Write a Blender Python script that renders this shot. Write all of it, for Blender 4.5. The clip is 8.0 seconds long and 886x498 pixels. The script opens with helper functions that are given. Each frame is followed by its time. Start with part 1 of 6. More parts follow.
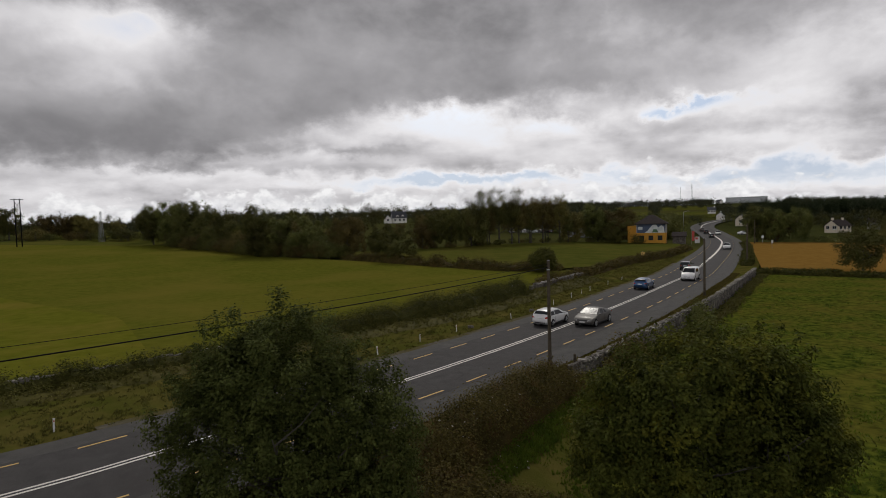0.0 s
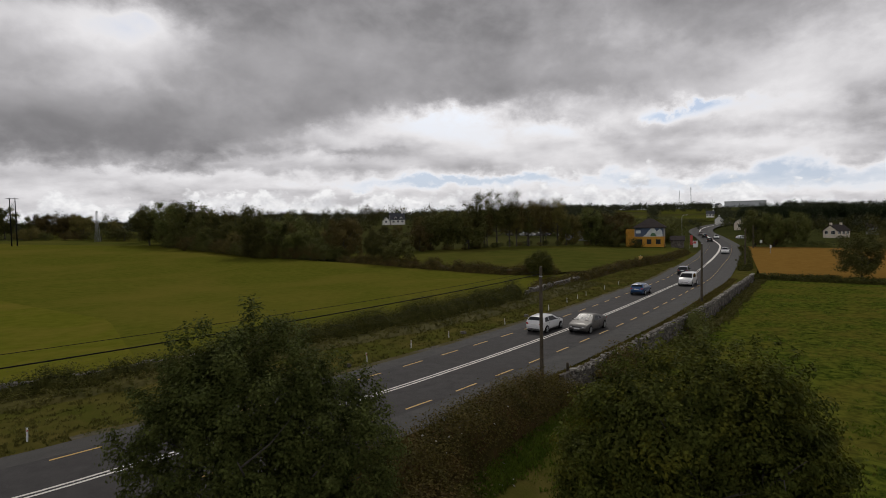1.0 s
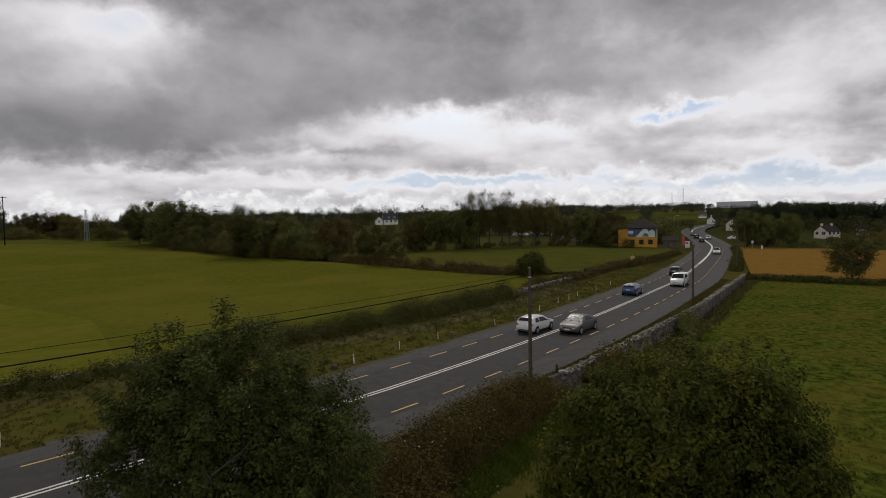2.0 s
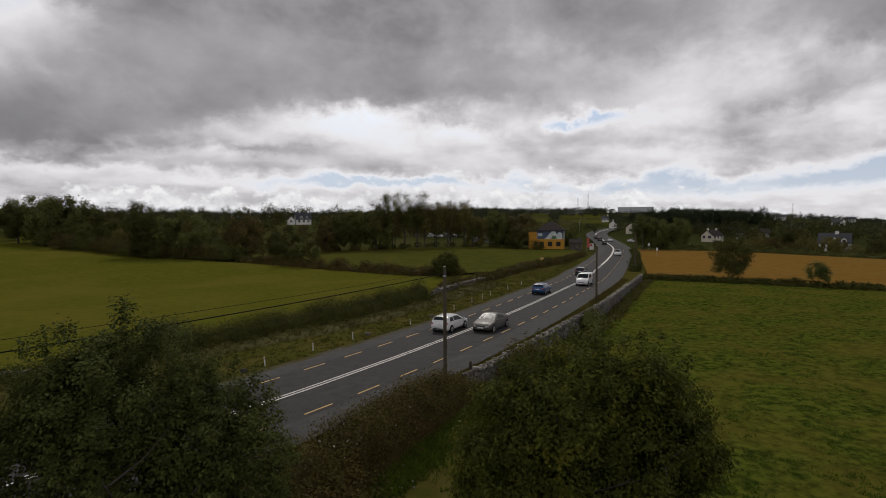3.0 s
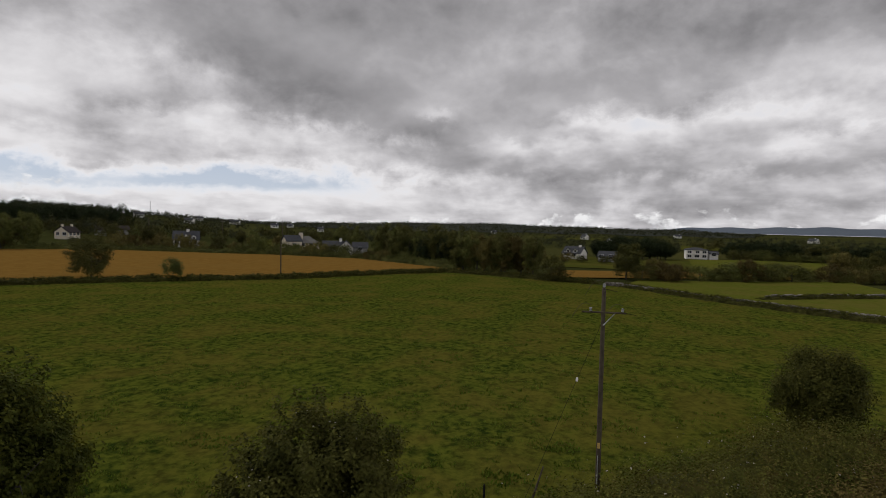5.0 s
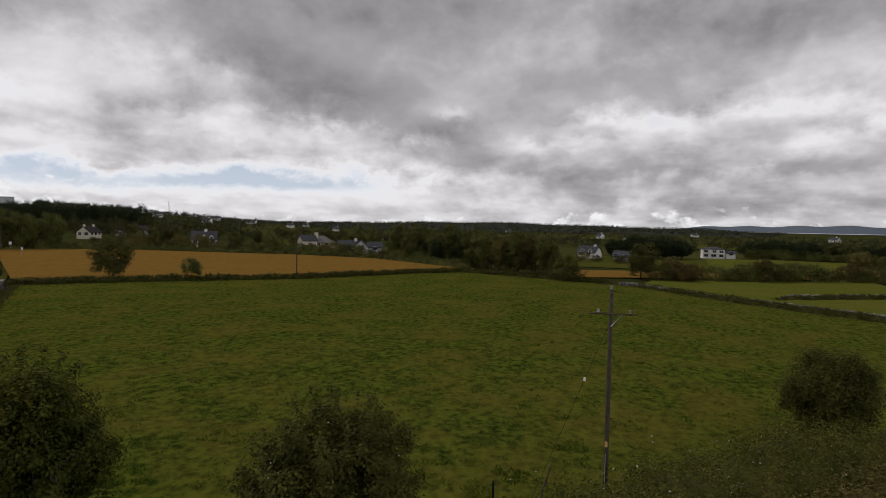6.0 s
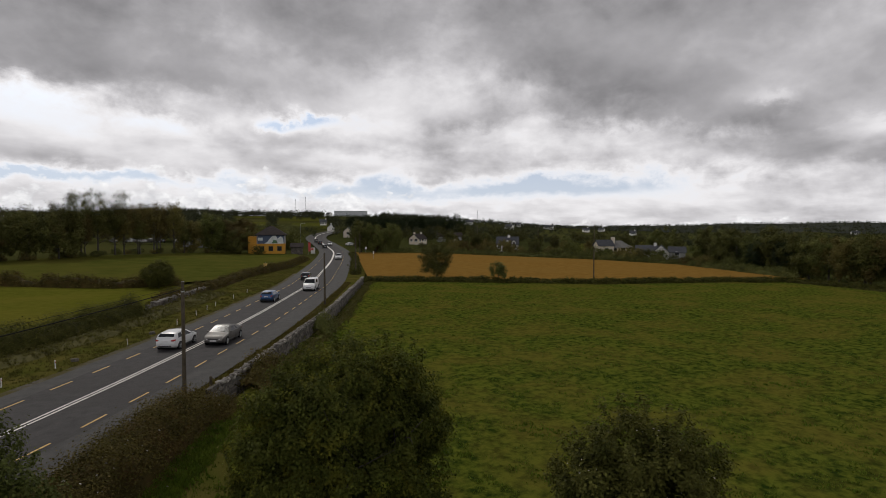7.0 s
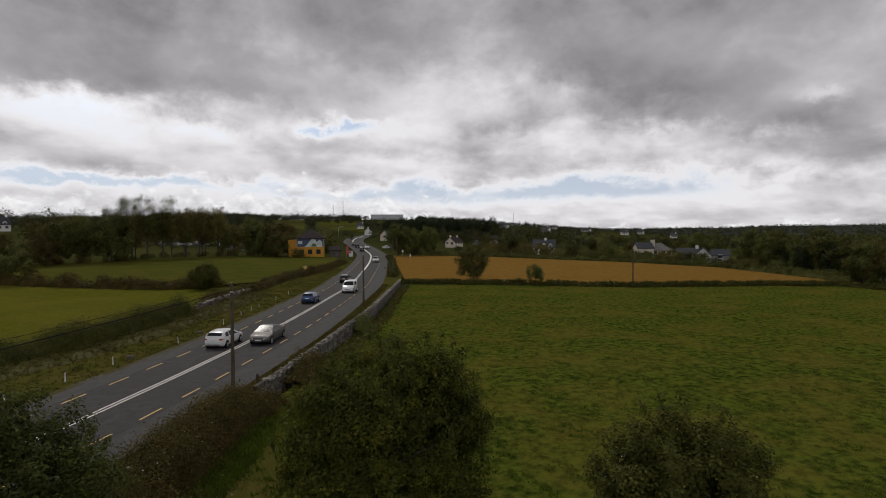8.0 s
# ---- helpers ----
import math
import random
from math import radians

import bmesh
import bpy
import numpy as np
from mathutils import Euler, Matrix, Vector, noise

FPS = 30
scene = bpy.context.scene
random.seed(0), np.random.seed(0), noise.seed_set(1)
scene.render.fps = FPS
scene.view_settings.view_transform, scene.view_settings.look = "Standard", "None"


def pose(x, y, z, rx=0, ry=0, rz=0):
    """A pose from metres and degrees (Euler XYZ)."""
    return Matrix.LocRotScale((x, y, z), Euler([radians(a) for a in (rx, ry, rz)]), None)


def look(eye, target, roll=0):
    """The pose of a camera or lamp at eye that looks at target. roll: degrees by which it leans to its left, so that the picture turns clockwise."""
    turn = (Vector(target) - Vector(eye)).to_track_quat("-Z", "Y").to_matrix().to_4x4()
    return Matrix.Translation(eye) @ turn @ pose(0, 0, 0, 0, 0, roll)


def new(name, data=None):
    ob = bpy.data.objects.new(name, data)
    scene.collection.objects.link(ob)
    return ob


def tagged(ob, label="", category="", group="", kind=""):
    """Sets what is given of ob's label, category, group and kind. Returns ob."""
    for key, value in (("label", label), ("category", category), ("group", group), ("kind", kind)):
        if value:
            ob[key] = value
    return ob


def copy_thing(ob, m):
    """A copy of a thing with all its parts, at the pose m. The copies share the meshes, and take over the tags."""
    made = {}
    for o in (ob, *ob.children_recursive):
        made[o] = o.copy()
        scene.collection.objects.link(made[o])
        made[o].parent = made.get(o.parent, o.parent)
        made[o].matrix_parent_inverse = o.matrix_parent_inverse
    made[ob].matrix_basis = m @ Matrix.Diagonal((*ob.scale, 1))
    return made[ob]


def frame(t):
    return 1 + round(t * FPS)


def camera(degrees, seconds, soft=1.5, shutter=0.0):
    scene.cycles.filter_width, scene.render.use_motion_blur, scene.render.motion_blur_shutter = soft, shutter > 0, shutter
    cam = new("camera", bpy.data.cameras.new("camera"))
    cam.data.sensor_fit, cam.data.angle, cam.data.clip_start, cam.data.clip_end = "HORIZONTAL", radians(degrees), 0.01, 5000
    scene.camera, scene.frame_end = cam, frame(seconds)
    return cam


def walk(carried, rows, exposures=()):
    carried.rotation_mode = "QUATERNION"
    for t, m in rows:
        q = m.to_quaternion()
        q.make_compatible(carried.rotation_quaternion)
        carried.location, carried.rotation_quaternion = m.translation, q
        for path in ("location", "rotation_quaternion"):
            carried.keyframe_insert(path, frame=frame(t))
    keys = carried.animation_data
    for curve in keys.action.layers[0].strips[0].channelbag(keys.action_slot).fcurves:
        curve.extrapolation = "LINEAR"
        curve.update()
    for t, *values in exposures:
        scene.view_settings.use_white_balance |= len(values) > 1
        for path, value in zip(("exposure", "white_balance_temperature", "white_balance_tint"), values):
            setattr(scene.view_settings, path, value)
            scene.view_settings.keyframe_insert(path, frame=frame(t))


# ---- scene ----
cam = camera(77.7, 8.0, soft=0.9)
PATH = [
    (0, (0.56, -0.233, 9.49), (0.541, 1.765, 9.396), -1.5),
    (0.5, (0.872, 0.029, 9.492), (0.85, 2.027, 9.4), -1.2),
    (1, (1.093, 0.572, 9.678), (1.078, 2.57, 9.59), -1.1),
    (2.5, (1.525, 1.139, 9.603), (1.583, 3.136, 9.514), -0.7),
    (3, (1.384, 0.952, 9.531), (1.699, 2.925, 9.444), -0.3),
    (3.5, (1.184, 0.586, 9.593), (2.052, 2.386, 9.505), 0.1),
    (4, (0.951, 0.162, 9.589), (2.372, 1.566, 9.502), 0.8),
    (4.1, (0.872, 0.11, 9.617), (2.357, 1.447, 9.535), 1.1),
    (4.5, (0.555, -0.2, 9.842), (2.314, 0.747, 9.755), 1.2),
    (4.7, (0.489, -0.372, 9.855), (2.318, 0.434, 9.773), 1.2),
    (5.2, (0.2, -0.64, 9.95), (2.08, 0.043, 9.865), 1.2),
    (5.8, (-0.1, -0.86, 10.05), (1.754, -0.116, 9.963), 1.1),
    (6, (-0.191, -0.919, 10.083), (1.661, -0.17, 9.996), 1.1),
    (6.5, (-0.508, -0.907, 10.232), (1.144, 0.216, 10.144), 0.5),
    (7, (-0.998, -1.06, 10.253), (0.23, 0.516, 10.172), -0.0),
    (7.5, (-1.306, -1.226, 10.215), (-0.185, 0.429, 10.142), -0.3),
    (8, (-1.466, -1.393, 10.2), (-0.342, 0.26, 10.131), -0.2),
]
walk(cam, [(t, look(eye, target, roll)) for t, eye, target, roll in PATH], [(0, 0.02), (2.5, 0.0), (4, -0.03), (6, 0.03), (7, 0.10), (8, 0.03)])

# ---- node helpers ----
SKY_LIGHT, SUN_LIGHT = 1.0, 1.15


def node(nt, kind, **values):
    n = nt.nodes.new(kind)
    for key, value in values.items():
        n.inputs[key.replace("_", " ")].default_value = value
    return n


def calc(nt, op, a, b=0.0, c=0.0, clamp=False):
    n = nt.nodes.new("ShaderNodeMath")
    n.operation, n.use_clamp = op, clamp
    for i, v in enumerate((a, b, c)):
        if isinstance(v, (int, float)):
            n.inputs[i].default_value = v
        else:
            nt.links.new(v, n.inputs[i])
    return n.outputs[0]


def blend(nt, factor, a, b):
    n = nt.nodes.new("ShaderNodeMix")
    n.data_type = "RGBA"
    for i, v in ((0, factor), (6, a), (7, b)):
        if isinstance(v, (int, float)):
            n.inputs[i].default_value = v
        elif isinstance(v, tuple):
            n.inputs[i].default_value = (*v, 1)
        else:
            nt.links.new(v, n.inputs[i])
    return n.outputs[2]


def ramp(nt, value, stops):
    n = nt.nodes.new("ShaderNodeValToRGB")
    e = n.color_ramp.elements
    while len(e) < len(stops):
        e.new(0.5)
    for el, (p, c) in zip(e, stops):
        el.position, el.color = p, (*c, 1)
    nt.links.new(value, n.inputs[0])
    return n.outputs[0]


def noise_at(nt, vector, scale, detail=4.0, rough=0.55, distortion=0.0):
    n = node(nt, "ShaderNodeTexNoise", Scale=scale, Detail=detail, Roughness=rough, Distortion=distortion)
    if vector is not None:
        nt.links.new(vector, n.inputs["Vector"])
    return n.outputs["Fac"]


# ---- sky, sun ----
SUN_ELEVATION, SUN_BEARING = 48.0, 5.0
world = bpy.data.worlds.new("overcast_sky")
scene.world = world
world.use_nodes = True
wt = world.node_tree
wt.nodes.clear()
way = wt.nodes.new("ShaderNodeTexCoord").outputs["Generated"]
xyz = wt.nodes.new("ShaderNodeSeparateXYZ")
wt.links.new(way, xyz.inputs[0])
dx, dy, dz = xyz.outputs
up = calc(wt, "MAXIMUM", dz, 0.0)
bearing = calc(wt, "DEGREES", calc(wt, "ARCTAN2", dx, dy))
height = calc(wt, "DEGREES", calc(wt, "ARCSINE", up))
flat = calc(wt, "ADD", up, 0.20)
deck = wt.nodes.new("ShaderNodeCombineXYZ")
wt.links.new(calc(wt, "DIVIDE", dx, flat), deck.inputs[0])
wt.links.new(calc(wt, "DIVIDE", dy, flat), deck.inputs[1])
deck = deck.outputs[0]
puff = wt.nodes.new("ShaderNodeVectorMath")
puff.operation = "MULTIPLY"
puff.inputs[1].default_value = (1.0, 1.0, 1.45)
wt.links.new(way, puff.inputs[0])
above = wt.nodes.new("ShaderNodeVectorMath")
above.inputs[1].default_value = (0.0, 0.0, 0.05)
wt.links.new(puff.outputs[0], above.inputs[0])


def centred(value, gain):
    return calc(wt, "MULTIPLY", calc(wt, "SUBTRACT", value, 0.5), gain)


def total(*values):
    out = values[0]
    for q in values[1:]:
        out = calc(wt, "ADD", out, q)
    return out


n_deck = noise_at(wt, deck, 0.80, 4, 0.45, 0.3)
n_band = noise_at(wt, deck, 2.4, 6, 0.5, 0.2)
n_puff = noise_at(wt, puff.outputs[0], 3.6, 10, 0.55, 0.25)
n_heap = noise_at(wt, puff.outputs[0], 12.0, 9, 0.58, 0.2)
n_over = noise_at(wt, above.outputs[0], 3.6, 10, 0.55, 0.25)
n_fine = noise_at(wt, puff.outputs[0], 26.0, 8, 0.6, 0.2)


def lumps_at(vector, scale):
    """Rounded heads of cloud."""
    n = node(wt, "ShaderNodeTexVoronoi", Scale=scale, Detail=3.0, Roughness=0.55)
    n.normalize = True
    swirl = wt.nodes.new("ShaderNodeVectorMath")
    swirl.operation = "ADD"
    shove = wt.nodes.new("ShaderNodeTexNoise")
    shove.inputs["Scale"].default_value = scale * 0.8
    wt.links.new(vector, shove.inputs["Vector"])
    small = wt.nodes.new("ShaderNodeVectorMath")
    small.operation = "SCALE"
    small.inputs["Scale"].default_value = 0.9 / scale
    wt.links.new(shove.outputs["Color"], small.inputs[0])
    wt.links.new(vector, swirl.inputs[0])
    wt.links.new(small.outputs[0], swirl.inputs[1])
    wt.links.new(swirl.outputs[0], n.inputs["Vector"])
    return calc(wt, "SUBTRACT", 0.85, n.outputs["Distance"])


n_lump = lumps_at(puff.outputs[0], 9.0)
n_lump_up = lumps_at(above.outputs[0], 9.0)
lit_edge = calc(wt, "MULTIPLY", calc(wt, "SUBTRACT", n_over, n_puff), 0.45)
lit_lump = calc(wt, "MULTIPLY", calc(wt, "SUBTRACT", n_lump_up, n_lump), 0.42)
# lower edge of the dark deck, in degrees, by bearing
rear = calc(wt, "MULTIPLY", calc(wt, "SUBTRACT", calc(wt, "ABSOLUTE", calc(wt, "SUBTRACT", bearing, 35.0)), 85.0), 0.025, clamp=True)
edge = ramp(wt, calc(wt, "DIVIDE", calc(wt, "ADD", bearing, 60.0), 180.0), [((b + 60) / 180, (h / 20,) * 3) for b, h in ((-60, 5.6), (-38, 6.0), (-24, 6.8), (-15, 9.0), (-6, 12.0), (1, 12.9), (10, 11.6), (18, 11.8), (28, 10.6), (38, 11.6), (48, 10.4), (58, 8.8), (66, 8.6), (74, 10.5), (84, 12.6), (110, 12.4))])
over_edge = total(height, calc(wt, "MULTIPLY", edge, -20.0), centred(n_puff, 8.0), centred(n_heap, 3.6), centred(n_lump, 2.4), centred(n_fine, 1.2))
in_deck = calc(wt, "MULTIPLY", calc(wt, "ADD", calc(wt, "DIVIDE", over_edge, 1.5), 0.5), 1.0, clamp=True)
east = calc(wt, "MULTIPLY", calc(wt, "SUBTRACT", bearing, 62.0), 0.05, clamp=True)
thick_high = total(0.50, centred(n_deck, 0.85), centred(n_puff, 0.80), centred(n_heap, 0.24), centred(n_fine, 0.07), lit_edge, calc(wt, "MULTIPLY", lit_lump, 0.55), calc(wt, "MULTIPLY", calc(wt, "SUBTRACT", calc(wt, "DIVIDE", over_edge, 3.0), 1.0, clamp=False), 0.05, clamp=True))
thick_low = total(0.31, centred(n_band, 0.55), centred(n_puff, 0.55), centred(n_heap, 0.35), centred(n_fine, 0.14), lit_edge, calc(wt, "MULTIPLY", lit_lump, calc(wt, "ADD", 0.55, calc(wt, "MULTIPLY", east, 0.7))), calc(wt, "MULTIPLY", east, 0.08))
thick = total(calc(wt, "MULTIPLY", thick_high, in_deck), calc(wt, "MULTIPLY", thick_low, calc(wt, "SUBTRACT", 1.0, in_deck)))
# cloud thinned overhead and away from the hill: unseen sky added as fill light
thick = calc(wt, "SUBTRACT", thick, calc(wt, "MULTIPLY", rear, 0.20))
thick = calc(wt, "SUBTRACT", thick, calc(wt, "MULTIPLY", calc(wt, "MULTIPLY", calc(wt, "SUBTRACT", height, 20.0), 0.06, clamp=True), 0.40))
# banks and openings (bearing, height, half widths, amount)
wobble, wobble2 = total(centred(n_puff, 14.0), centred(n_heap, 9.0), centred(n_fine, 3.0)), total(centred(n_heap, 3.2), centred(n_puff, 3.0), centred(n_fine, 1.8))
for b0, e0, wb, we, amount in (
    (-33, 17.6, 8.5, 2.4, -0.40), (-19, 12.6, 11, 3.4, 0.20), (-33, 8.6, 12, 2.6, 0.32), (0, 18.0, 14, 3.0, -0.06), (14, 13.6, 7, 1.2, 0.14),
    (-1.5, 10.8, 6.5, 1.9, -0.30), (6, 9.2, 10, 1.8, -0.18), (13.8, 10.4, 3.0, 1.0, 0.16), (-10, 7.8, 6.0, 0.6, 0.20),
    (23.2, 10.4, 2.6, 0.7, -0.62), (34, 12.5, 9, 2.6, -0.10), (28, 16.5, 8, 2.4, -0.02), (31, 7.2, 9, 1.0, -0.10),
    (1, 4.3, 13, 0.5, -0.46), (30, 3.9, 19, 1.2, -0.42), (-24, 5.2, 16, 0.5, -0.12), (52, 3.8, 17, 1.3, -0.34), (61, 7.5, 13, 3.5, 0.11), (-6, 5.8, 22, 0.7, 0.10),
    (57, 12.6, 7.5, 2.6, 0.28), (68, 9.6, 4, 1.2, 0.22), (50, 15.8, 9, 2.0, 0.16), (88, 17.0, 16, 6.0, -0.24), (69, 11.4, 1.8, 0.8, -0.14),
    (90, 10.4, 9, 1.0, -0.22), (82, 8.6, 5, 0.8, -0.18), (104, 8.2, 4, 1.0, -0.2), (92, 6.2, 20, 0.9, 0.16), (76, 2.0, 18, 1.2, -0.06), (96, 3.0, 20, 1.0, 0.08),
):
    u = calc(wt, "DIVIDE", calc(wt, "SUBTRACT", calc(wt, "ADD", bearing, wobble), b0), wb)
    v = calc(wt, "DIVIDE", calc(wt, "SUBTRACT", calc(wt, "ADD", height, wobble2), e0), we)
    g = calc(wt, "EXPONENT", calc(wt, "MULTIPLY", calc(wt, "ADD", calc(wt, "MULTIPLY", u, u), calc(wt, "MULTIPLY", v, v)), -1.0))
    thick = calc(wt, "ADD", thick, calc(wt, "MULTIPLY", g, amount))
sky = wt.nodes.new("ShaderNodeTexSky")
sky.sky_type, sky.sun_disc = "NISHITA", False
sky.sun_elevation, sky.sun_rotation = radians(SUN_ELEVATION), radians(SUN_BEARING)
clear = wt.nodes.new("ShaderNodeVectorMath")
clear.operation = "MULTIPLY"
clear.inputs[1].default_value = (0.074, 0.090, 0.104)
raised = wt.nodes.new("ShaderNodeVectorMath")
raised.inputs[1].default_value = (0.0, 0.0, 0.45)
wt.links.new(way, raised.inputs[0])
wt.links.new(raised.outputs[0], sky.inputs["Vector"])
wt.links.new(sky.outputs[0], clear.inputs[0])
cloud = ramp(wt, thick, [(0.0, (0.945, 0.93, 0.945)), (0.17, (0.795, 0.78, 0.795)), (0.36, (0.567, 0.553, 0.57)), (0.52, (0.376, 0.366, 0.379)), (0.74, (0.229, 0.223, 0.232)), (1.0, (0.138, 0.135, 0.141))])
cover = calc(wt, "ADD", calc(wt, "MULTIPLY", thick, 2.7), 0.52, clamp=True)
back = node(wt, "ShaderNodeBackground", Strength=SKY_LIGHT)
haze = calc(wt, "SUBTRACT", 1.10, calc(wt, "DIVIDE", height, 17.0), clamp=True)
behind = blend(wt, cover, blend(wt, haze, clear.outputs[0], (0.57, 0.625, 0.70)), cloud)
# heaped clouds low over the horizon
n_cum = total(calc(wt, "MULTIPLY", noise_at(wt, puff.outputs[0], 13.0, 8, 0.55, 0.15), 0.62), calc(wt, "MULTIPLY", lumps_at(puff.outputs[0], 26.0), 0.38))
lower = wt.nodes.new("ShaderNodeVectorMath")
lower.inputs[1].default_value = (0.0, 0.0, 0.020)
wt.links.new(puff.outputs[0], lower.inputs[0])
n_cum_up = total(calc(wt, "MULTIPLY", noise_at(wt, lower.outputs[0], 13.0, 8, 0.55, 0.15), 0.62), calc(wt, "MULTIPLY", lumps_at(lower.outputs[0], 26.0), 0.38))
rarer = calc(wt, "MULTIPLY", calc(wt, "MULTIPLY", calc(wt, "SUBTRACT", bearing, 30.0), 0.09, clamp=True), 0.30)
heap = calc(wt, "MULTIPLY", total(calc(wt, "MULTIPLY", calc(wt, "SUBTRACT", n_cum, 0.46), 2.2), 0.20, centred(n_puff, 0.3), calc(wt, "MULTIPLY", height, -0.105), calc(wt, "MULTIPLY", rarer, -1.0)), 9.0, clamp=True)
heap_lit = calc(wt, "ADD", calc(wt, "MULTIPLY", calc(wt, "SUBTRACT", n_cum, n_cum_up), 5.0), 0.55, clamp=True)
heap_colour = blend(wt, heap_lit, (0.50, 0.50, 0.53), (0.92, 0.915, 0.92))
wt.links.new(blend(wt, calc(wt, "MULTIPLY", heap, 0.85), behind, heap_colour), back.inputs["Color"])
wt.links.new(back.outputs[0], wt.nodes.new("ShaderNodeOutputWorld").inputs["Surface"])

sun = new("sun", bpy.data.lights.new("sun", "SUN"))
sun.data.energy, sun.data.angle, sun.data.color = SUN_LIGHT, radians(14), (1.0, 0.95, 0.87)
a, e = radians(SUN_BEARING), radians(SUN_ELEVATION)
sun.matrix_world = look((60 * math.sin(a) * math.cos(e), 60 * math.cos(a) * math.cos(e), 60 * math.sin(e)), (0, 0, 0))
scene.view_settings.exposure = 0.0


# ---- materials ----
def material(name, dark, light, scale=1.0, detail=6.0, rough=0.8, metal=0.0, bump=0.0, bump_scale=None, third=None, third_scale=0.1, island=0.0, random_object=0.0, coat=0.0, spec=0.5, sharp=2.3, shift=0.28, third_from=0.45, third_most=0.7):
    m = bpy.data.materials.new(name)
    m.use_nodes = True
    nt = m.node_tree
    bsdf = nt.nodes["Principled BSDF"]
    co = nt.nodes.new("ShaderNodeTexCoord").outputs["Object"]
    f = noise_at(nt, co, scale, detail, 0.62)
    f = calc(nt, "MULTIPLY", calc(nt, "SUBTRACT", f, shift), sharp, clamp=True)
    col = blend(nt, f, dark, light)
    if third:
        g = noise_at(nt, co, third_scale, 5, 0.6, 0.4)
        g = calc(nt, "MULTIPLY", calc(nt, "MULTIPLY", calc(nt, "SUBTRACT", g, third_from), 5.0, clamp=True), third_most)
        col = blend(nt, g, col, third)
    if island or random_object:
        value = nt.nodes.new("ShaderNodeNewGeometry").outputs["Random Per Island"] if island else nt.nodes.new("ShaderNodeObjectInfo").outputs["Random"]
        hsv = node(nt, "ShaderNodeHueSaturation")
        nt.links.new(col, hsv.inputs["Color"])
        s = island or random_object
        nt.links.new(calc(nt, "ADD", 1 - s, calc(nt, "MULTIPLY", value, 2 * s)), hsv.inputs["Value"])
        nt.links.new(calc(nt, "ADD", 0.5 - s * 0.03, calc(nt, "MULTIPLY", value, s * 0.06)), hsv.inputs["Hue"])
        col = hsv.outputs[0]
    nt.links.new(col, bsdf.inputs["Base Color"])
    bsdf.inputs["Roughness"].default_value, bsdf.inputs["Metallic"].default_value = rough, metal
    bsdf.inputs["Coat Weight"].default_value = coat
    bsdf.inputs["Specular IOR Level"].default_value = spec
    if bump:
        b = node(nt, "ShaderNodeBump", Strength=bump, Distance=0.05)
        nt.links.new(noise_at(nt, co, bump_scale or scale * 4, 6, 0.65), b.inputs["Height"])
        nt.links.new(b.outputs[0], bsdf.inputs["Normal"])
    return m


def leaf_material(name, dark, light, scale=0.8, spread=0.45, autumn=None, each=0.0):
    m = material(name, dark, light, scale, 4, 0.7, third=autumn, third_scale=0.9 if autumn else 0.1, island=spread, spec=0.06, third_from=0.51)
    nt = m.node_tree
    bsdf = nt.nodes["Principled BSDF"]
    if each:
        own = nt.nodes.new("ShaderNodeObjectInfo").outputs["Random"]
        tint = node(nt, "ShaderNodeHueSaturation")
        nt.links.new(bsdf.inputs["Base Color"].links[0].from_socket, tint.inputs["Color"])
        nt.links.new(calc(nt, "ADD", 1 - each, calc(nt, "MULTIPLY", own, 2 * each)), tint.inputs["Value"])
        nt.links.new(calc(nt, "ADD", 0.485, calc(nt, "MULTIPLY", own, 0.03)), tint.inputs["Hue"])
        nt.links.new(tint.outputs[0], bsdf.inputs["Base Color"])
    thin = node(nt, "ShaderNodeBsdfTranslucent")
    nt.links.new(bsdf.inputs["Base Color"].links[0].from_socket, thin.inputs["Color"])
    mix = node(nt, "ShaderNodeMixShader", Fac=0.22)
    nt.links.new(bsdf.outputs[0], mix.inputs[1])
    nt.links.new(thin.outputs[0], mix.inputs[2])
    nt.links.new(mix.outputs[0], nt.nodes["Material Output"].inputs["Surface"])
    return m


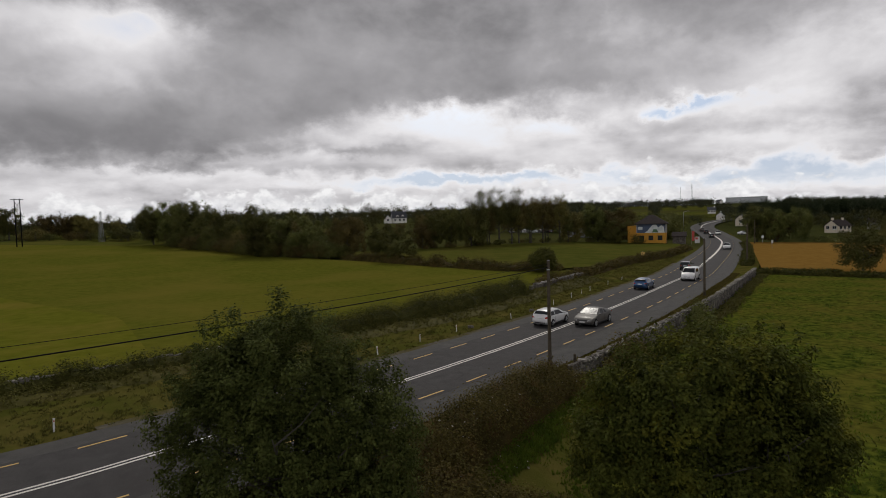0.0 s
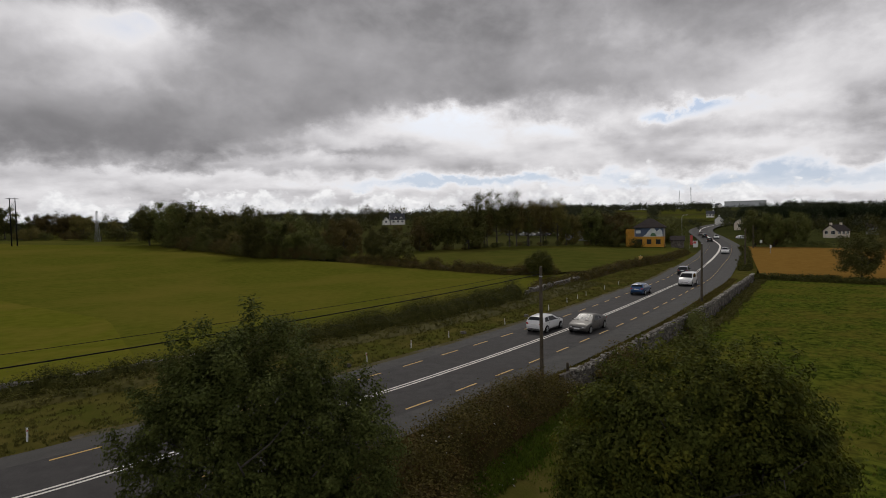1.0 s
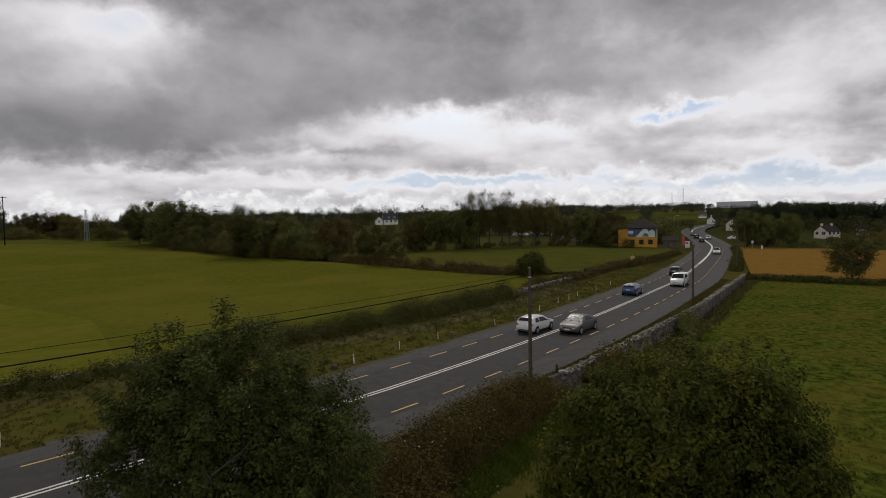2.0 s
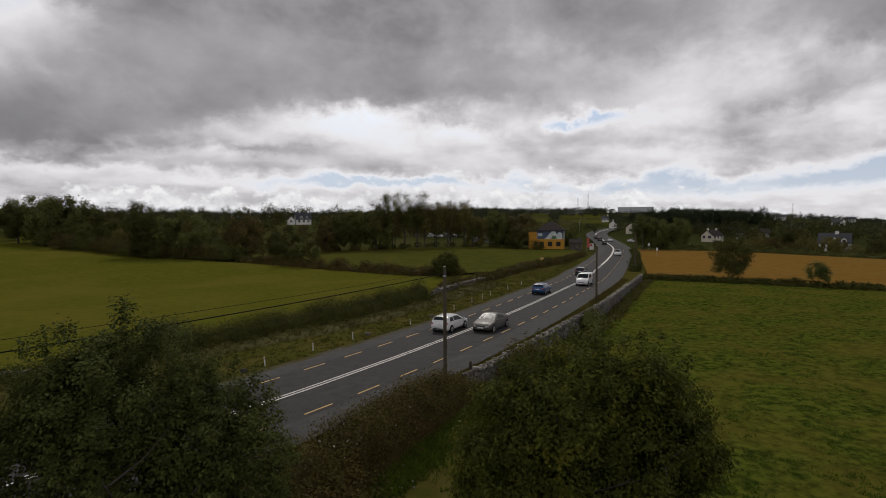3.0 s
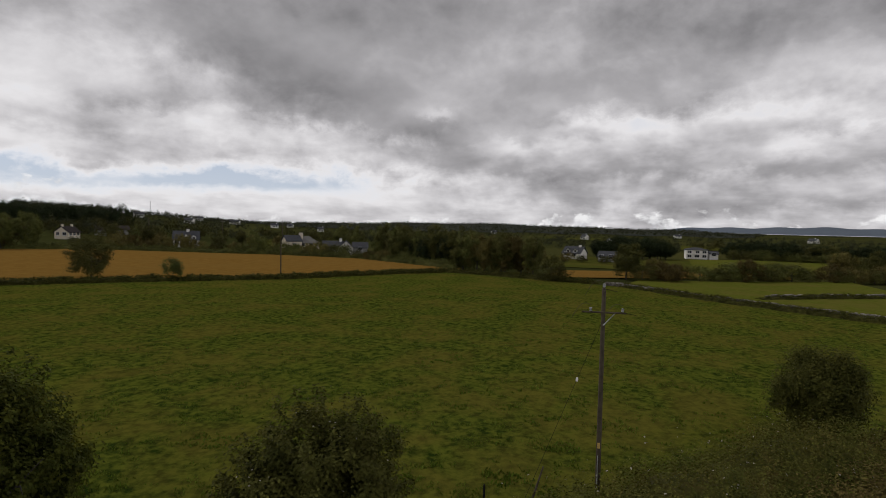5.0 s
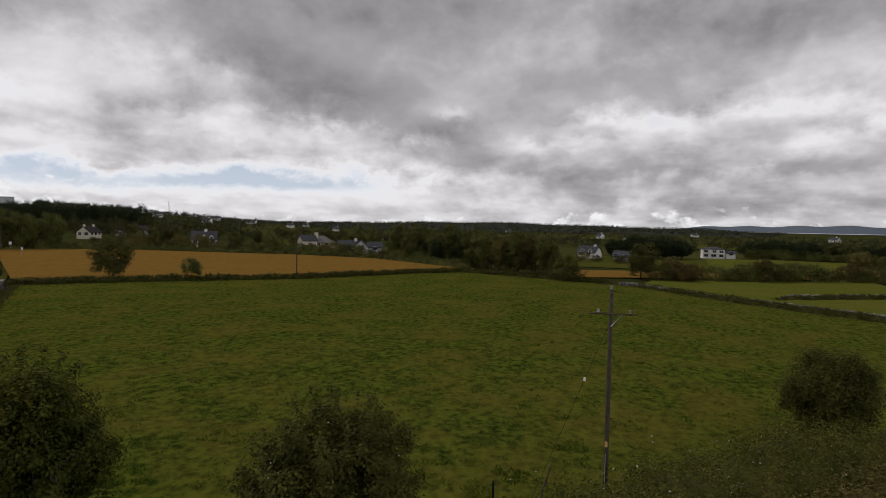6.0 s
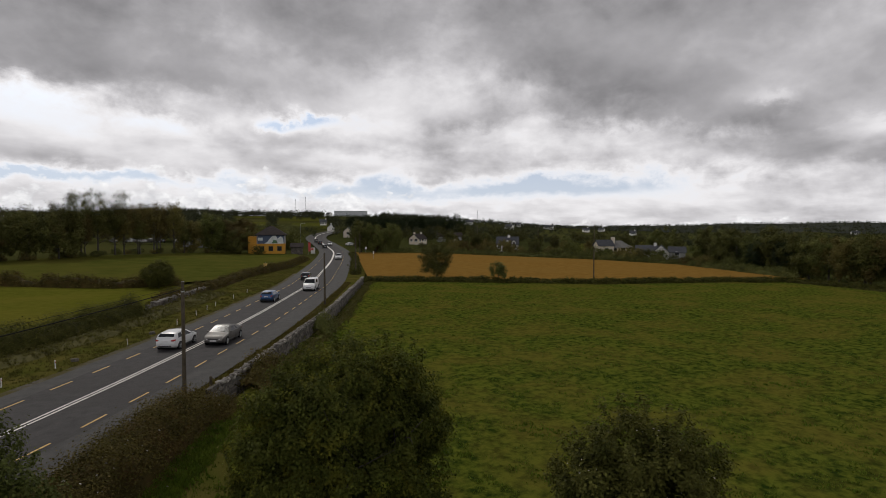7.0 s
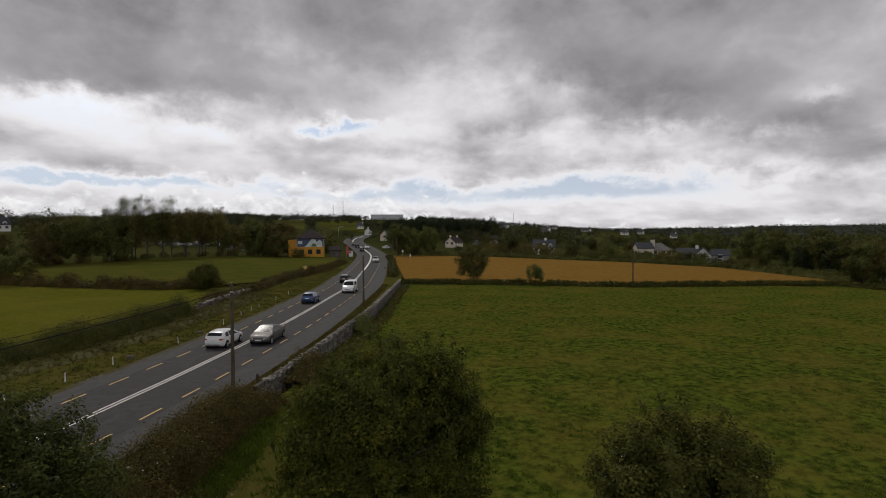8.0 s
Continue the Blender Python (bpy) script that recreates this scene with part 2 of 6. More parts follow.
M = dict(
    ground=material("country_ground", (0.029, 0.034, 0.012), (0.055, 0.059, 0.018), 0.02, 8, 1.0, third=(0.078, 0.074, 0.023), third_scale=0.006, bump=0.4, bump_scale=1.5, spec=0.0),
    meadow=material("meadow_grass", (0.073, 0.079, 0.010), (0.112, 0.114, 0.016), 0.9, 8, 1.0, third=(0.138, 0.116, 0.021), third_scale=0.04, bump=0.6, bump_scale=6, spec=0.0),
    mown=material("mown_grass", (0.084, 0.092, 0.010), (0.128, 0.128, 0.016), 0.7, 8, 1.0, third=(0.160, 0.126, 0.024), third_scale=0.09, bump=0.6, bump_scale=6, spec=0.0),
    # mottle mixes rank grass colour with shade between tussocks put into the noise
    pasture=material("pasture_grass", (0.017, 0.031, 0.005), (0.090, 0.104, 0.014), 1.9, 8, 1.0, third=(0.122, 0.096, 0.019), third_scale=0.17, third_from=0.43, bump=0.8, bump_scale=5, spec=0.0, sharp=4.2, shift=0.36, third_most=0.48),
    lawn=material("mown_lawn_grass", (0.080, 0.092, 0.013), (0.112, 0.124, 0.020), 1.1, 8, 1.0, third=(0.125, 0.108, 0.026), third_scale=0.16, bump=0.6, bump_scale=4, spec=0.0, sharp=3.2, shift=0.34),
    field=material("far_field_grass", (0.052, 0.060, 0.011), (0.086, 0.090, 0.018), 0.3, 8, 1.0, third=(0.100, 0.090, 0.020), third_scale=0.05, bump=0.4, bump_scale=4, spec=0.0),
    verge=material("rough_verge_grass", (0.052, 0.050, 0.011), (0.122, 0.100, 0.029), 0.5, 8, 1.0, third=(0.054, 0.064, 0.010), third_scale=0.22, third_from=0.40, bump=0.9, bump_scale=5, spec=0.0),
    gravel=material("gravelly_verge", (0.060, 0.055, 0.047), (0.135, 0.122, 0.102), 2.2, 8, 1.0, third=(0.075, 0.064, 0.020), third_scale=0.45, third_from=0.36, third_most=0.97, bump=0.8, bump_scale=16, spec=0.1),
    crop=material("ripe_grain", (0.165, 0.092, 0.020), (0.235, 0.135, 0.034), 0.7, 8, 1.0, third=(0.20, 0.118, 0.03), third_scale=0.06, bump=0.8, bump_scale=8, spec=0.0),
    asphalt=material("worn_asphalt", (0.038, 0.036, 0.036), (0.064, 0.060, 0.059), 1.3, 10, 0.9, third=(0.046, 0.042, 0.041), third_scale=0.16, bump=0.25, bump_scale=60, spec=0.25),
    shoulder=material("dusty_asphalt_shoulder", (0.048, 0.047, 0.046), (0.084, 0.081, 0.076), 1.1, 10, 0.9, third=(0.066, 0.062, 0.056), third_scale=0.2, bump=0.3, bump_scale=50, spec=0.25),
    white_paint=material("white_road_paint", (0.54, 0.52, 0.48), (0.78, 0.75, 0.70), 5, 8, 0.7),
    yellow_paint=material("yellow_road_paint", (0.50, 0.32, 0.09), (0.66, 0.44, 0.14), 5, 8, 0.7),
    stone=material("limestone", (0.040, 0.034, 0.028), (0.130, 0.114, 0.095), 2.2, 8, 0.95, third=(0.18, 0.163, 0.14), third_scale=1.1, bump=0.7, bump_scale=9, random_object=0.55),
    stone_stuff=material("limestone_rubble", (0.040, 0.034, 0.028), (0.130, 0.114, 0.095), 2.2, 8, 0.95, third=(0.18, 0.163, 0.14), third_scale=1.1, bump=0.7, bump_scale=9, island=0.55),
    cope=material("pale_limestone_cope", (0.085, 0.078, 0.068), (0.24, 0.22, 0.195), 2.2, 8, 0.95, third=(0.33, 0.31, 0.28), third_scale=1.1, bump=0.7, bump_scale=9, island=0.4),
    mortar=material("dark_wall_core", (0.05, 0.048, 0.04), (0.10, 0.095, 0.08), 3, 8, 0.95, bump=0.5),
    wood=material("weathered_pole_wood", (0.058, 0.047, 0.034), (0.115, 0.096, 0.070), 3.0, 8, 0.95, bump=0.5, bump_scale=14, spec=0.1),
    bark=material("bark", (0.035, 0.030, 0.022), (0.085, 0.075, 0.060), 4, 8, 0.95, bump=0.8, bump_scale=12),
    ash_leaf=leaf_material("ash_foliage", (0.030, 0.040, 0.010), (0.118, 0.134, 0.034), 1.9, 0.25),
    thorn_leaf=leaf_material("sycamore_foliage", (0.028, 0.038, 0.008), (0.118, 0.128, 0.024), 1.7, 0.25, autumn=(0.195, 0.178, 0.020)),
    bush_leaf=leaf_material("whitethorn_foliage", (0.032, 0.038, 0.008), (0.118, 0.114, 0.026), 1.5, 0.25),
    bramble_green=leaf_material("green_bramble_foliage", (0.050, 0.060, 0.012), (0.150, 0.145, 0.030), 0.9, 0.3, autumn=(0.14, 0.098, 0.032)),
    bramble=leaf_material("bramble_foliage", (0.046, 0.043, 0.010), (0.125, 0.098, 0.026), 0.8, 0.3, autumn=(0.130, 0.074, 0.028)),
    bloom=material("pale_blossom", (0.26, 0.24, 0.19), (0.40, 0.37, 0.30), 9, 4, 0.8),
    tree_leaf=leaf_material("hedgerow_foliage", (0.050, 0.059, 0.016), (0.138, 0.133, 0.037), 0.5, 0.17, each=0.38),
    tree_leaf_b=leaf_material("brownish_foliage", (0.068, 0.060, 0.018), (0.168, 0.130, 0.041), 0.5, 0.17, each=0.38),
    dark_leaf=leaf_material("conifer_foliage", (0.017, 0.025, 0.010), (0.039, 0.052, 0.021)),
    wood_leaf=leaf_material("far_wood_foliage", (0.030, 0.036, 0.018), (0.062, 0.066, 0.032), 0.02, 0.3),
    blade=leaf_material("grass_blades", (0.070, 0.112, 0.012), (0.145, 0.185, 0.024), spread=0.3),
    dry_blade=leaf_material("dry_grass_blades", (0.078, 0.070, 0.016), (0.150, 0.120, 0.038), 0.5, spread=0.2),
    verge_blade=leaf_material("verge_grass_blades", (0.070, 0.072, 0.015), (0.150, 0.134, 0.036), 0.5, spread=0.2),
    tan_blade=leaf_material("tan_dry_grass", (0.095, 0.080, 0.022), (0.190, 0.145, 0.048), 0.6, spread=0.25),
    render_white=material("white_render", (0.74, 0.72, 0.68), (0.84, 0.82, 0.78), 0.9, 8, 0.9, bump=0.15),
    render_cream=material("cream_render", (0.62, 0.54, 0.43), (0.74, 0.66, 0.54), 0.9, 8, 0.9, bump=0.15),
    render_grey=material("grey_render", (0.22, 0.22, 0.22), (0.34, 0.34, 0.33), 0.9, 8, 0.9, bump=0.15),
    yellow_wall=material("ochre_painted_wall", (0.46, 0.22, 0.02), (0.58, 0.30, 0.035), 0.8, 8, 0.85, bump=0.15),
    slate=material("slate_roof", (0.045, 0.047, 0.054), (0.082, 0.085, 0.097), 1.4, 8, 0.85, bump=0.4, bump_scale=5, spec=0.15),
    pale_slate=material("weathered_grey_slate_roof", (0.13, 0.125, 0.12), (0.20, 0.195, 0.185), 1.4, 8, 0.85, bump=0.4, bump_scale=5, spec=0.15),
    brown_roof=material("brown_tile_roof", (0.030, 0.025, 0.024), (0.056, 0.046, 0.044), 1.4, 8, 0.9, bump=0.4, bump_scale=5, spec=0.08),
    window=material("dark_window_glass", (0.015, 0.017, 0.02), (0.03, 0.033, 0.038), 1, 2, 0.08),
    frame_white=material("white_frame", (0.6, 0.6, 0.6), (0.75, 0.75, 0.75), 4, 4, 0.5),
    tin=material("grey_cladding", (0.40, 0.42, 0.44), (0.52, 0.54, 0.56), 0.3, 6, 0.5),
    steel=material("galvanised_steel", (0.28, 0.29, 0.30), (0.45, 0.46, 0.47), 6, 6, 0.45, 0.8),
    cable=material("black_cable", (0.008, 0.008, 0.008), (0.018, 0.018, 0.018), 4, 3, 0.9, spec=0.1),
    porcelain=material("grey_insulator", (0.28, 0.29, 0.29), (0.40, 0.40, 0.40), 8, 3, 0.25),
    tyre=material("tyre_rubber", (0.012, 0.012, 0.012), (0.028, 0.028, 0.028), 8, 4, 0.85),
    rim=material("alloy_rim", (0.35, 0.36, 0.37), (0.5, 0.51, 0.52), 6, 4, 0.35, 0.85),
    glass=material("car_glass", (0.012, 0.014, 0.016), (0.022, 0.025, 0.028), 1, 2, 0.10, spec=0.28),
    trim=material("black_plastic", (0.015, 0.015, 0.016), (0.03, 0.03, 0.03), 6, 4, 0.6),
    red_lens=material("red_lamp_lens", (0.35, 0.015, 0.012), (0.45, 0.03, 0.02), 6, 2, 0.2, coat=0.5),
    clear_lens=material("headlamp_lens", (0.55, 0.56, 0.58), (0.7, 0.71, 0.72), 6, 2, 0.12, coat=0.5),
    plate=material("number_plate", (0.6, 0.6, 0.58), (0.7, 0.7, 0.68), 6, 2, 0.5),
    blue_car=material("blue_car_paint", (0.010, 0.055, 0.16), (0.014, 0.070, 0.19), 1.5, 3, 0.28, 0.3, coat=0.8),
    white_car=material("white_car_paint", (0.66, 0.66, 0.66), (0.74, 0.74, 0.74), 1.5, 3, 0.3, coat=0.6),
    silver_car=material("silver_car_paint", (0.115, 0.108, 0.100), (0.150, 0.142, 0.132), 1.5, 3, 0.5, 0.35, coat=0.08),
    black_car=material("black_car_paint", (0.012, 0.013, 0.016), (0.02, 0.021, 0.025), 1.5, 3, 0.25, 0.2, coat=0.8),
    red_sign=material("red_paint", (0.42, 0.05, 0.04), (0.55, 0.09, 0.07), 3, 4, 0.6),
    mural_blue=material("mural_blue_paint", (0.05, 0.075, 0.13), (0.09, 0.12, 0.18), 0.5, 4, 0.8),
    mural_white=material("mural_white_paint", (0.45, 0.50, 0.50), (0.62, 0.66, 0.66), 0.8, 4, 0.8),
    mural_green=material("mural_green_paint", (0.05, 0.12, 0.06), (0.09, 0.18, 0.09), 0.8, 4, 0.8),
    water=material("far_water", (0.32, 0.35, 0.38), (0.42, 0.45, 0.48), 0.01, 4, 0.25),
    far_hill=material("far_haze_blue_hill", (0.125, 0.150, 0.190), (0.155, 0.182, 0.222), 0.004, 6, 1.0, spec=0.0),
    # extra blue in the ridge colour stands in for distance haze
    far_wood=material("far_hazy_wooded_ridge", (0.031, 0.036, 0.032), (0.050, 0.054, 0.045), 0.02, 8, 1.0, third=(0.066, 0.068, 0.048), third_scale=0.006, spec=0.0),
)


# ---- geometry helpers ----
def mesh_of(name, verts, faces, mat, smooth=False):
    me = bpy.data.meshes.new(name)
    me.from_pydata(verts if isinstance(verts, list) else verts.tolist(), [], faces if isinstance(faces, list) else faces.tolist())
    me.materials.append(mat)
    if smooth:
        me.polygons.foreach_set("use_smooth", [True] * len(me.polygons))
    me.update()
    return me


def part(name, me, parent=None, label="", m=None):
    """One mesh object, under a thing or a part, at the local pose m."""
    ob = new(name, me)
    if parent is not None:
        ob.parent = parent
    if m is not None:
        ob.matrix_local = m
    if label:
        ob["label"] = label
    return ob


class Shape:
    """Collects solids into one mesh."""

    def __init__(self):
        self.v, self.f = [], []

    def add(self, verts, faces):
        k = len(self.v)
        self.v += [tuple(p) for p in verts]
        self.f += [tuple(i + k for i in f) for f in faces]
        return self

    def box(self, x0, y0, z0, x1, y1, z1, c=0.0):
        bm = bmesh.new()
        bmesh.ops.create_cube(bm, size=1)
        for p in bm.verts:
            p.co = Vector(((x0 + x1) / 2 + p.co.x * (x1 - x0), (y0 + y1) / 2 + p.co.y * (y1 - y0), (z0 + z1) / 2 + p.co.z * (z1 - z0)))
        if c:
            bmesh.ops.bevel(bm, geom=bm.edges[:], offset=c, segments=1, affect="EDGES")
        bm.verts.index_update()
        self.add([p.co[:] for p in bm.verts], [[q.index for q in f.verts] for f in bm.faces])
        bm.free()
        return self

    def tube(self, points, radii, n=8):
        pts = [Vector(p) for p in points]
        rings = []
        for i, p in enumerate(pts):
            d = (pts[min(i + 1, len(pts) - 1)] - pts[max(i - 1, 0)]).normalized()
            s = d.cross(Vector((0.31, 0.95, 0.07)))
            s.normalize()
            t = d.cross(s)
            rings += [p + (s * math.cos(2 * math.pi * k / n) + t * math.sin(2 * math.pi * k / n)) * radii[i] for k in range(n)]
        m = len(pts)
        f = [(i * n + k, i * n + (k + 1) % n, (i + 1) * n + (k + 1) % n, (i + 1) * n + k) for i in range(m - 1) for k in range(n)]
        f += [tuple(range(n - 1, -1, -1)), tuple(range((m - 1) * n, m * n))]
        return self.add(rings, f)

    def mesh(self, name, mat, smooth=False):
        return mesh_of(name, self.v, self.f, mat, smooth)


def smoothstep(a, b, x):
    t = np.clip((x - a) / (b - a), 0, 1)
    return t * t * (3 - 2 * t)


def terrain(x, y):
    """Height of the land: flat round the road, the field by the wall a little lower, rising to a hill ahead."""
    x, y = np.asarray(x, float), np.asarray(y, float)
    d, th = np.hypot(x, y), np.degrees(np.arctan2(x, y))
    th = np.where(th < -120, th + 360, th)
    front = 1 - smoothstep(28, 62, th)
    f = np.where(d < 330, 0.036 * np.maximum(d - 95, 0), 0.036 * 235 + 0.01 * (np.minimum(d, 900) - 330)) * smoothstep(80, 130, d)
    z = (1 - 0.85 * smoothstep(2, 21, th)) * f * front * (th > -110)
    z = z + 25 * smoothstep(150, 900, d) * front * (0.7 + 0.3 * smoothstep(0, 20, th)) * (th > -110) * (0.58 * smoothstep(-31, -20, th) + 0.42 * smoothstep(2, 14, th))
    # the pasture on the far side of the wall lies lower than the road
    side = (x - 8.3) * 0.81 - (y - 31) * 0.585
    z = z - 0.75 * smoothstep(0.0, 2.5, side) * (1 - smoothstep(55, 85, d)) * (y > 0) - 0.75 * (y <= 0) * (x > 4) * (1 - smoothstep(55, 85, d))
    ridge = 23 * smoothstep(1100, 2300, d) * smoothstep(46, 68, th) * (0.92 + 0.14 * np.sin(th * 0.53) * np.sin(th * 0.17 + 1)) * (1 - 0.45 * smoothstep(78, 90, th)) * (1 - 0.9 * smoothstep(92, 99, th))
    return z + ridge


def T(x, y):
    return float(terrain(x, y))


def polar(b, d):
    """The place at a bearing in degrees and a distance."""
    return d * math.sin(radians(b)), d * math.cos(radians(b))


def line_points(points, step):
    """Evenly spaced points along a polyline, with the direction at each."""
    p = np.array(points, float)
    seg = np.hypot(*np.diff(p, axis=0).T)
    s = np.concatenate([[0], np.cumsum(seg)])
    u = np.arange(0, s[-1] + 1e-6, step)
    xy = np.stack([np.interp(u, s, p[:, 0]), np.interp(u, s, p[:, 1])], 1)
    d = np.gradient(xy, axis=0) if len(xy) > 2 else np.repeat(p[1:2] - p[:1], len(xy), 0)
    return xy, d / np.linalg.norm(d, axis=1)[:, None]


def smooth_line(points, n=160):
    """A Catmull-Rom curve through the points."""
    p = np.array([2 * np.array(points[0]) - np.array(points[1]), *points, 2 * np.array(points[-1]) - np.array(points[-2])], float)
    out = []
    k = len(points) - 1
    for i in range(k):
        a, b, c, d = p[i:i + 4]
        for t in np.linspace(0, 1, max(2, n // k), endpoint=(i == k - 1)):
            out.append(0.5 * (2 * b + (c - a) * t + (2 * a - 5 * b + 4 * c - d) * t * t + (3 * b - a - 3 * c + d) * t ** 3))
    return np.array(out)


def resample(points, n):
    p = np.array(points, float)
    s = np.concatenate([[0], np.cumsum(np.hypot(*np.diff(p, axis=0).T))])
    u = np.linspace(0, s[-1], n)
    return np.stack([np.interp(u, s, p[:, 0]), np.interp(u, s, p[:, 1])], 1)


def patch(name, a, b, nu, nv, mat, lift=0.0, rough=0.0, label="", category="field"):
    """A piece of land between two lines."""
    A, B = resample(a, nu), resample(b, nu)
    t = np.linspace(0, 1, nv)[None, :, None]
    xy = (A[:, None] * (1 - t) + B[:, None] * t).reshape(-1, 2)
    z = terrain(xy[:, 0], xy[:, 1]) + lift
    if rough:
        z = z + np.array([rough * (noise.noise((x * 0.55, y * 0.55, 3)) + 0.6 * noise.noise((x * 1.4, y * 1.4, 7))) for x, y in xy])
    i = np.arange(nu * nv).reshape(nu, nv)
    f = np.stack([i[:-1, :-1], i[1:, :-1], i[1:, 1:], i[:-1, 1:]], -1).reshape(-1, 4)
    ob = new(name, mesh_of(name, np.column_stack([xy, z]), f, mat, True))
    return tagged(ob, label, category, kind="structure")


# ---- land ----
rad = np.concatenate([[0.5], np.linspace(6, 120, 20), np.geomspace(130, 4700, 60)])
ang = np.radians(np.arange(-180, 180, 2.0))
g = np.array([(r * math.sin(t), r * math.cos(t)) for r in rad for t in ang])
gd = np.hypot(g[:, 0], g[:, 1])
gz = terrain(g[:, 0], g[:, 1]) - 0.2 - 0.0015 * np.minimum(gd, 300)
k = len(ang)
gf = [(i * k + j, i * k + (j + 1) % k, (i + 1) * k + (j + 1) % k, (i + 1) * k + j) for i in range(len(rad) - 1) for j in range(k)] + [tuple(range(k))]
tagged(new("ground", mesh_of("ground", np.column_stack([g, gz]), gf, M["ground"], True)), "rolling farmland of green and brown fields", "ground", kind="structure")

CENTRE = smooth_line([(-150, -78), (-95, -42), (-50, -9), (-28, 8.5), (-15.4, 19.3), (-12.2, 22.4), (-3.6, 31.1), (1.5, 36.95), (6.5, 43.05), (14.05, 52.8), (21.6, 63.2), (32.0, 78.3), (41.2, 92.0), (54.6, 115.0), (66.3, 135.5), (80.6, 161.8), (94, 189), (110.5, 231), (128.7, 279), (152, 318), (190, 360), (250, 410)], 400)
C, CD = line_points(CENTRE, 1.0)
CN = np.stack([-CD[:, 1], CD[:, 0]], 1)          # to the far side of the road
LEFT_EDGE, RIGHT_EDGE = C + CN * 5.0, C - CN * 5.8
NEAR_HEDGE = [(-150, -50), (-90, -20), (-50, 8), (-25.7, 31.5), (-18.5, 38.2), (-10.8, 45.7), (-4.6, 51.4), (2.7, 59.4), (10.5, 71.2), (22, 89), (35, 109), (51.3, 128), (66, 152)]
WALL = [(7.3, 31.2), (10.4, 34.8), (17.9, 44.4), (28.8, 58.3), (49.4, 87.6)]


def ribbon(name, off0, off1, lift, mat, i0=0, i1=None, label="", n=2):
    """A strip along the road between two offsets from its middle."""
    c, cn = C[i0:i1], CN[i0:i1]
    offs = np.linspace(off0, off1, n)
    v = np.concatenate([np.column_stack([c + cn * o, terrain(c[:, 0], c[:, 1]) + lift]) for o in offs])
    m = len(c)
    f = [(j * m + i, (j + 1) * m + i, (j + 1) * m + i + 1, j * m + i + 1) for j in range(n - 1) for i in range(m - 1)]
    return mesh_of(name, v, f, mat, True)


road = tagged(new("road", ribbon("road", -5.9, 5.1, 0.06, M["shoulder"], n=6)), "grey asphalt road with dusty hard shoulders", "road", kind="structure")
part("carriageway", ribbon("carriageway", -3.6, 3.6, 0.066, M["asphalt"], n=6), road, "dark worn asphalt lanes")
near = len(C[C[:, 1] < 118])
part("centre_line", ribbon("centre_line", 0.08, 0.22, 0.072, M["white_paint"], 0, near), road, "continuous white centre line")
part("centre_line", ribbon("centre_line", -0.22, -0.08, 0.072, M["white_paint"], 0, near), road, "continuous white centre line")
part("centre_line", ribbon("centre_line", -0.26, 0.26, 0.072, M["white_paint"], near, len(C) - 60), road, "broad white hatched centre strip")
s_dash = Shape().box(0, -0.055, 0.0, 1.95, 0.055, 0.012)
dash_mesh = s_dash.mesh("yellow_dash", M["yellow_paint"])
for off, shift in ((-3.2, 0.0), (3.2, 0.0)):
    start = C + CN * off
    ref = np.array((-1.2, 29.0)) if off < 0 else np.array((-2.3, 37.6))
    i_ref = int(np.argmin(np.hypot(*(start - ref).T)))
    arc = np.concatenate([[0], np.cumsum(np.hypot(*np.diff(start, axis=0).T))])
    for kk in range(-22, 48):
        s = arc[i_ref] + kk * 4.0
        x, y = np.interp(s, arc, start[:, 0]), np.interp(s, arc, start[:, 1])
        x2, y2 = np.interp(s + 1.9, arc, start[:, 0]), np.interp(s + 1.9, arc, start[:, 1])
        part("yellow_dash", dash_mesh, road, m=pose(x, y, T(x, y) + 0.068, rz=math.degrees(math.atan2(y2 - y, x2 - x))))

patch("verge_far_side", LEFT_EDGE[10:330], NEAR_HEDGE, 260, 14, M["verge"], -0.02, 0.10, "rough unmown grass verge beside the road", "verge")
tagged(new("verge_gravel", ribbon("verge_gravel", 5.08, 5.75, 0.055, M["gravel"], int(np.argmin(np.abs(C[:, 1] - 22))), int(np.argmin(np.abs(C[:, 1] - 110))), n=4)), "gravelly strip between the road and the grass verge", "verge", kind="structure")
patch("verge_near_side", RIGHT_EDGE[40:330], [(-12, -64), (-1, -39), (2.95, 6), (6.4, 24), *WALL, (60, 105), (78, 140), (95, 175), (120, 235)], 200, 16, M["verge"], -0.02, 0.08, "narrow grass verge between road and wall", "verge")
patch("field_meadow", [(-150, -50), (-90, -20), (-50, 8), (-25.7, 31.5), (-11, 46.5), (2.5, 60), (12, 74.5), (22, 90)], [(-420, 60), (-330, 130), (-205, 205), (-92, 187), (-42, 141), (-5, 117), (13, 103), (24, 102)], 120, 60, M["meadow"], 0.0, 0.03, "smooth green mown meadow", "field")
patch("field_mown", [(-95, -18), (-52, 9), (-26.5, 32), (-21, 37.2)], [(-170, 100), (-70, 83), (-36, 60), (-21.5, 40)], 40, 30, M["mown"], 0.02, 0.02, "paler freshly mown strip of the meadow", "field")
patch("field_middle", [(-30, 140), (-5, 117), (13, 102), (35, 111), (51, 128), (67, 153)], [(-28, 152), (-5, 160), (20, 172), (53, 193), (63, 195), (76, 180)], 60, 30, M["field"], 0.0, 0.04, "dull green grass field by the trees", "field")
patch("field_pasture", [(0, -40), (3.0, 6), (6.4, 24), (8.0, 30.6), (18.6, 43.8), (29.5, 57.7), (50, 87)], [(70, -42), (101, 5), (113, 38), (95, 52), (78, 66), (53, 91)], 190, 150, M["pasture"], 0.02, 0.09, "rough tussocky green pasture", "field")
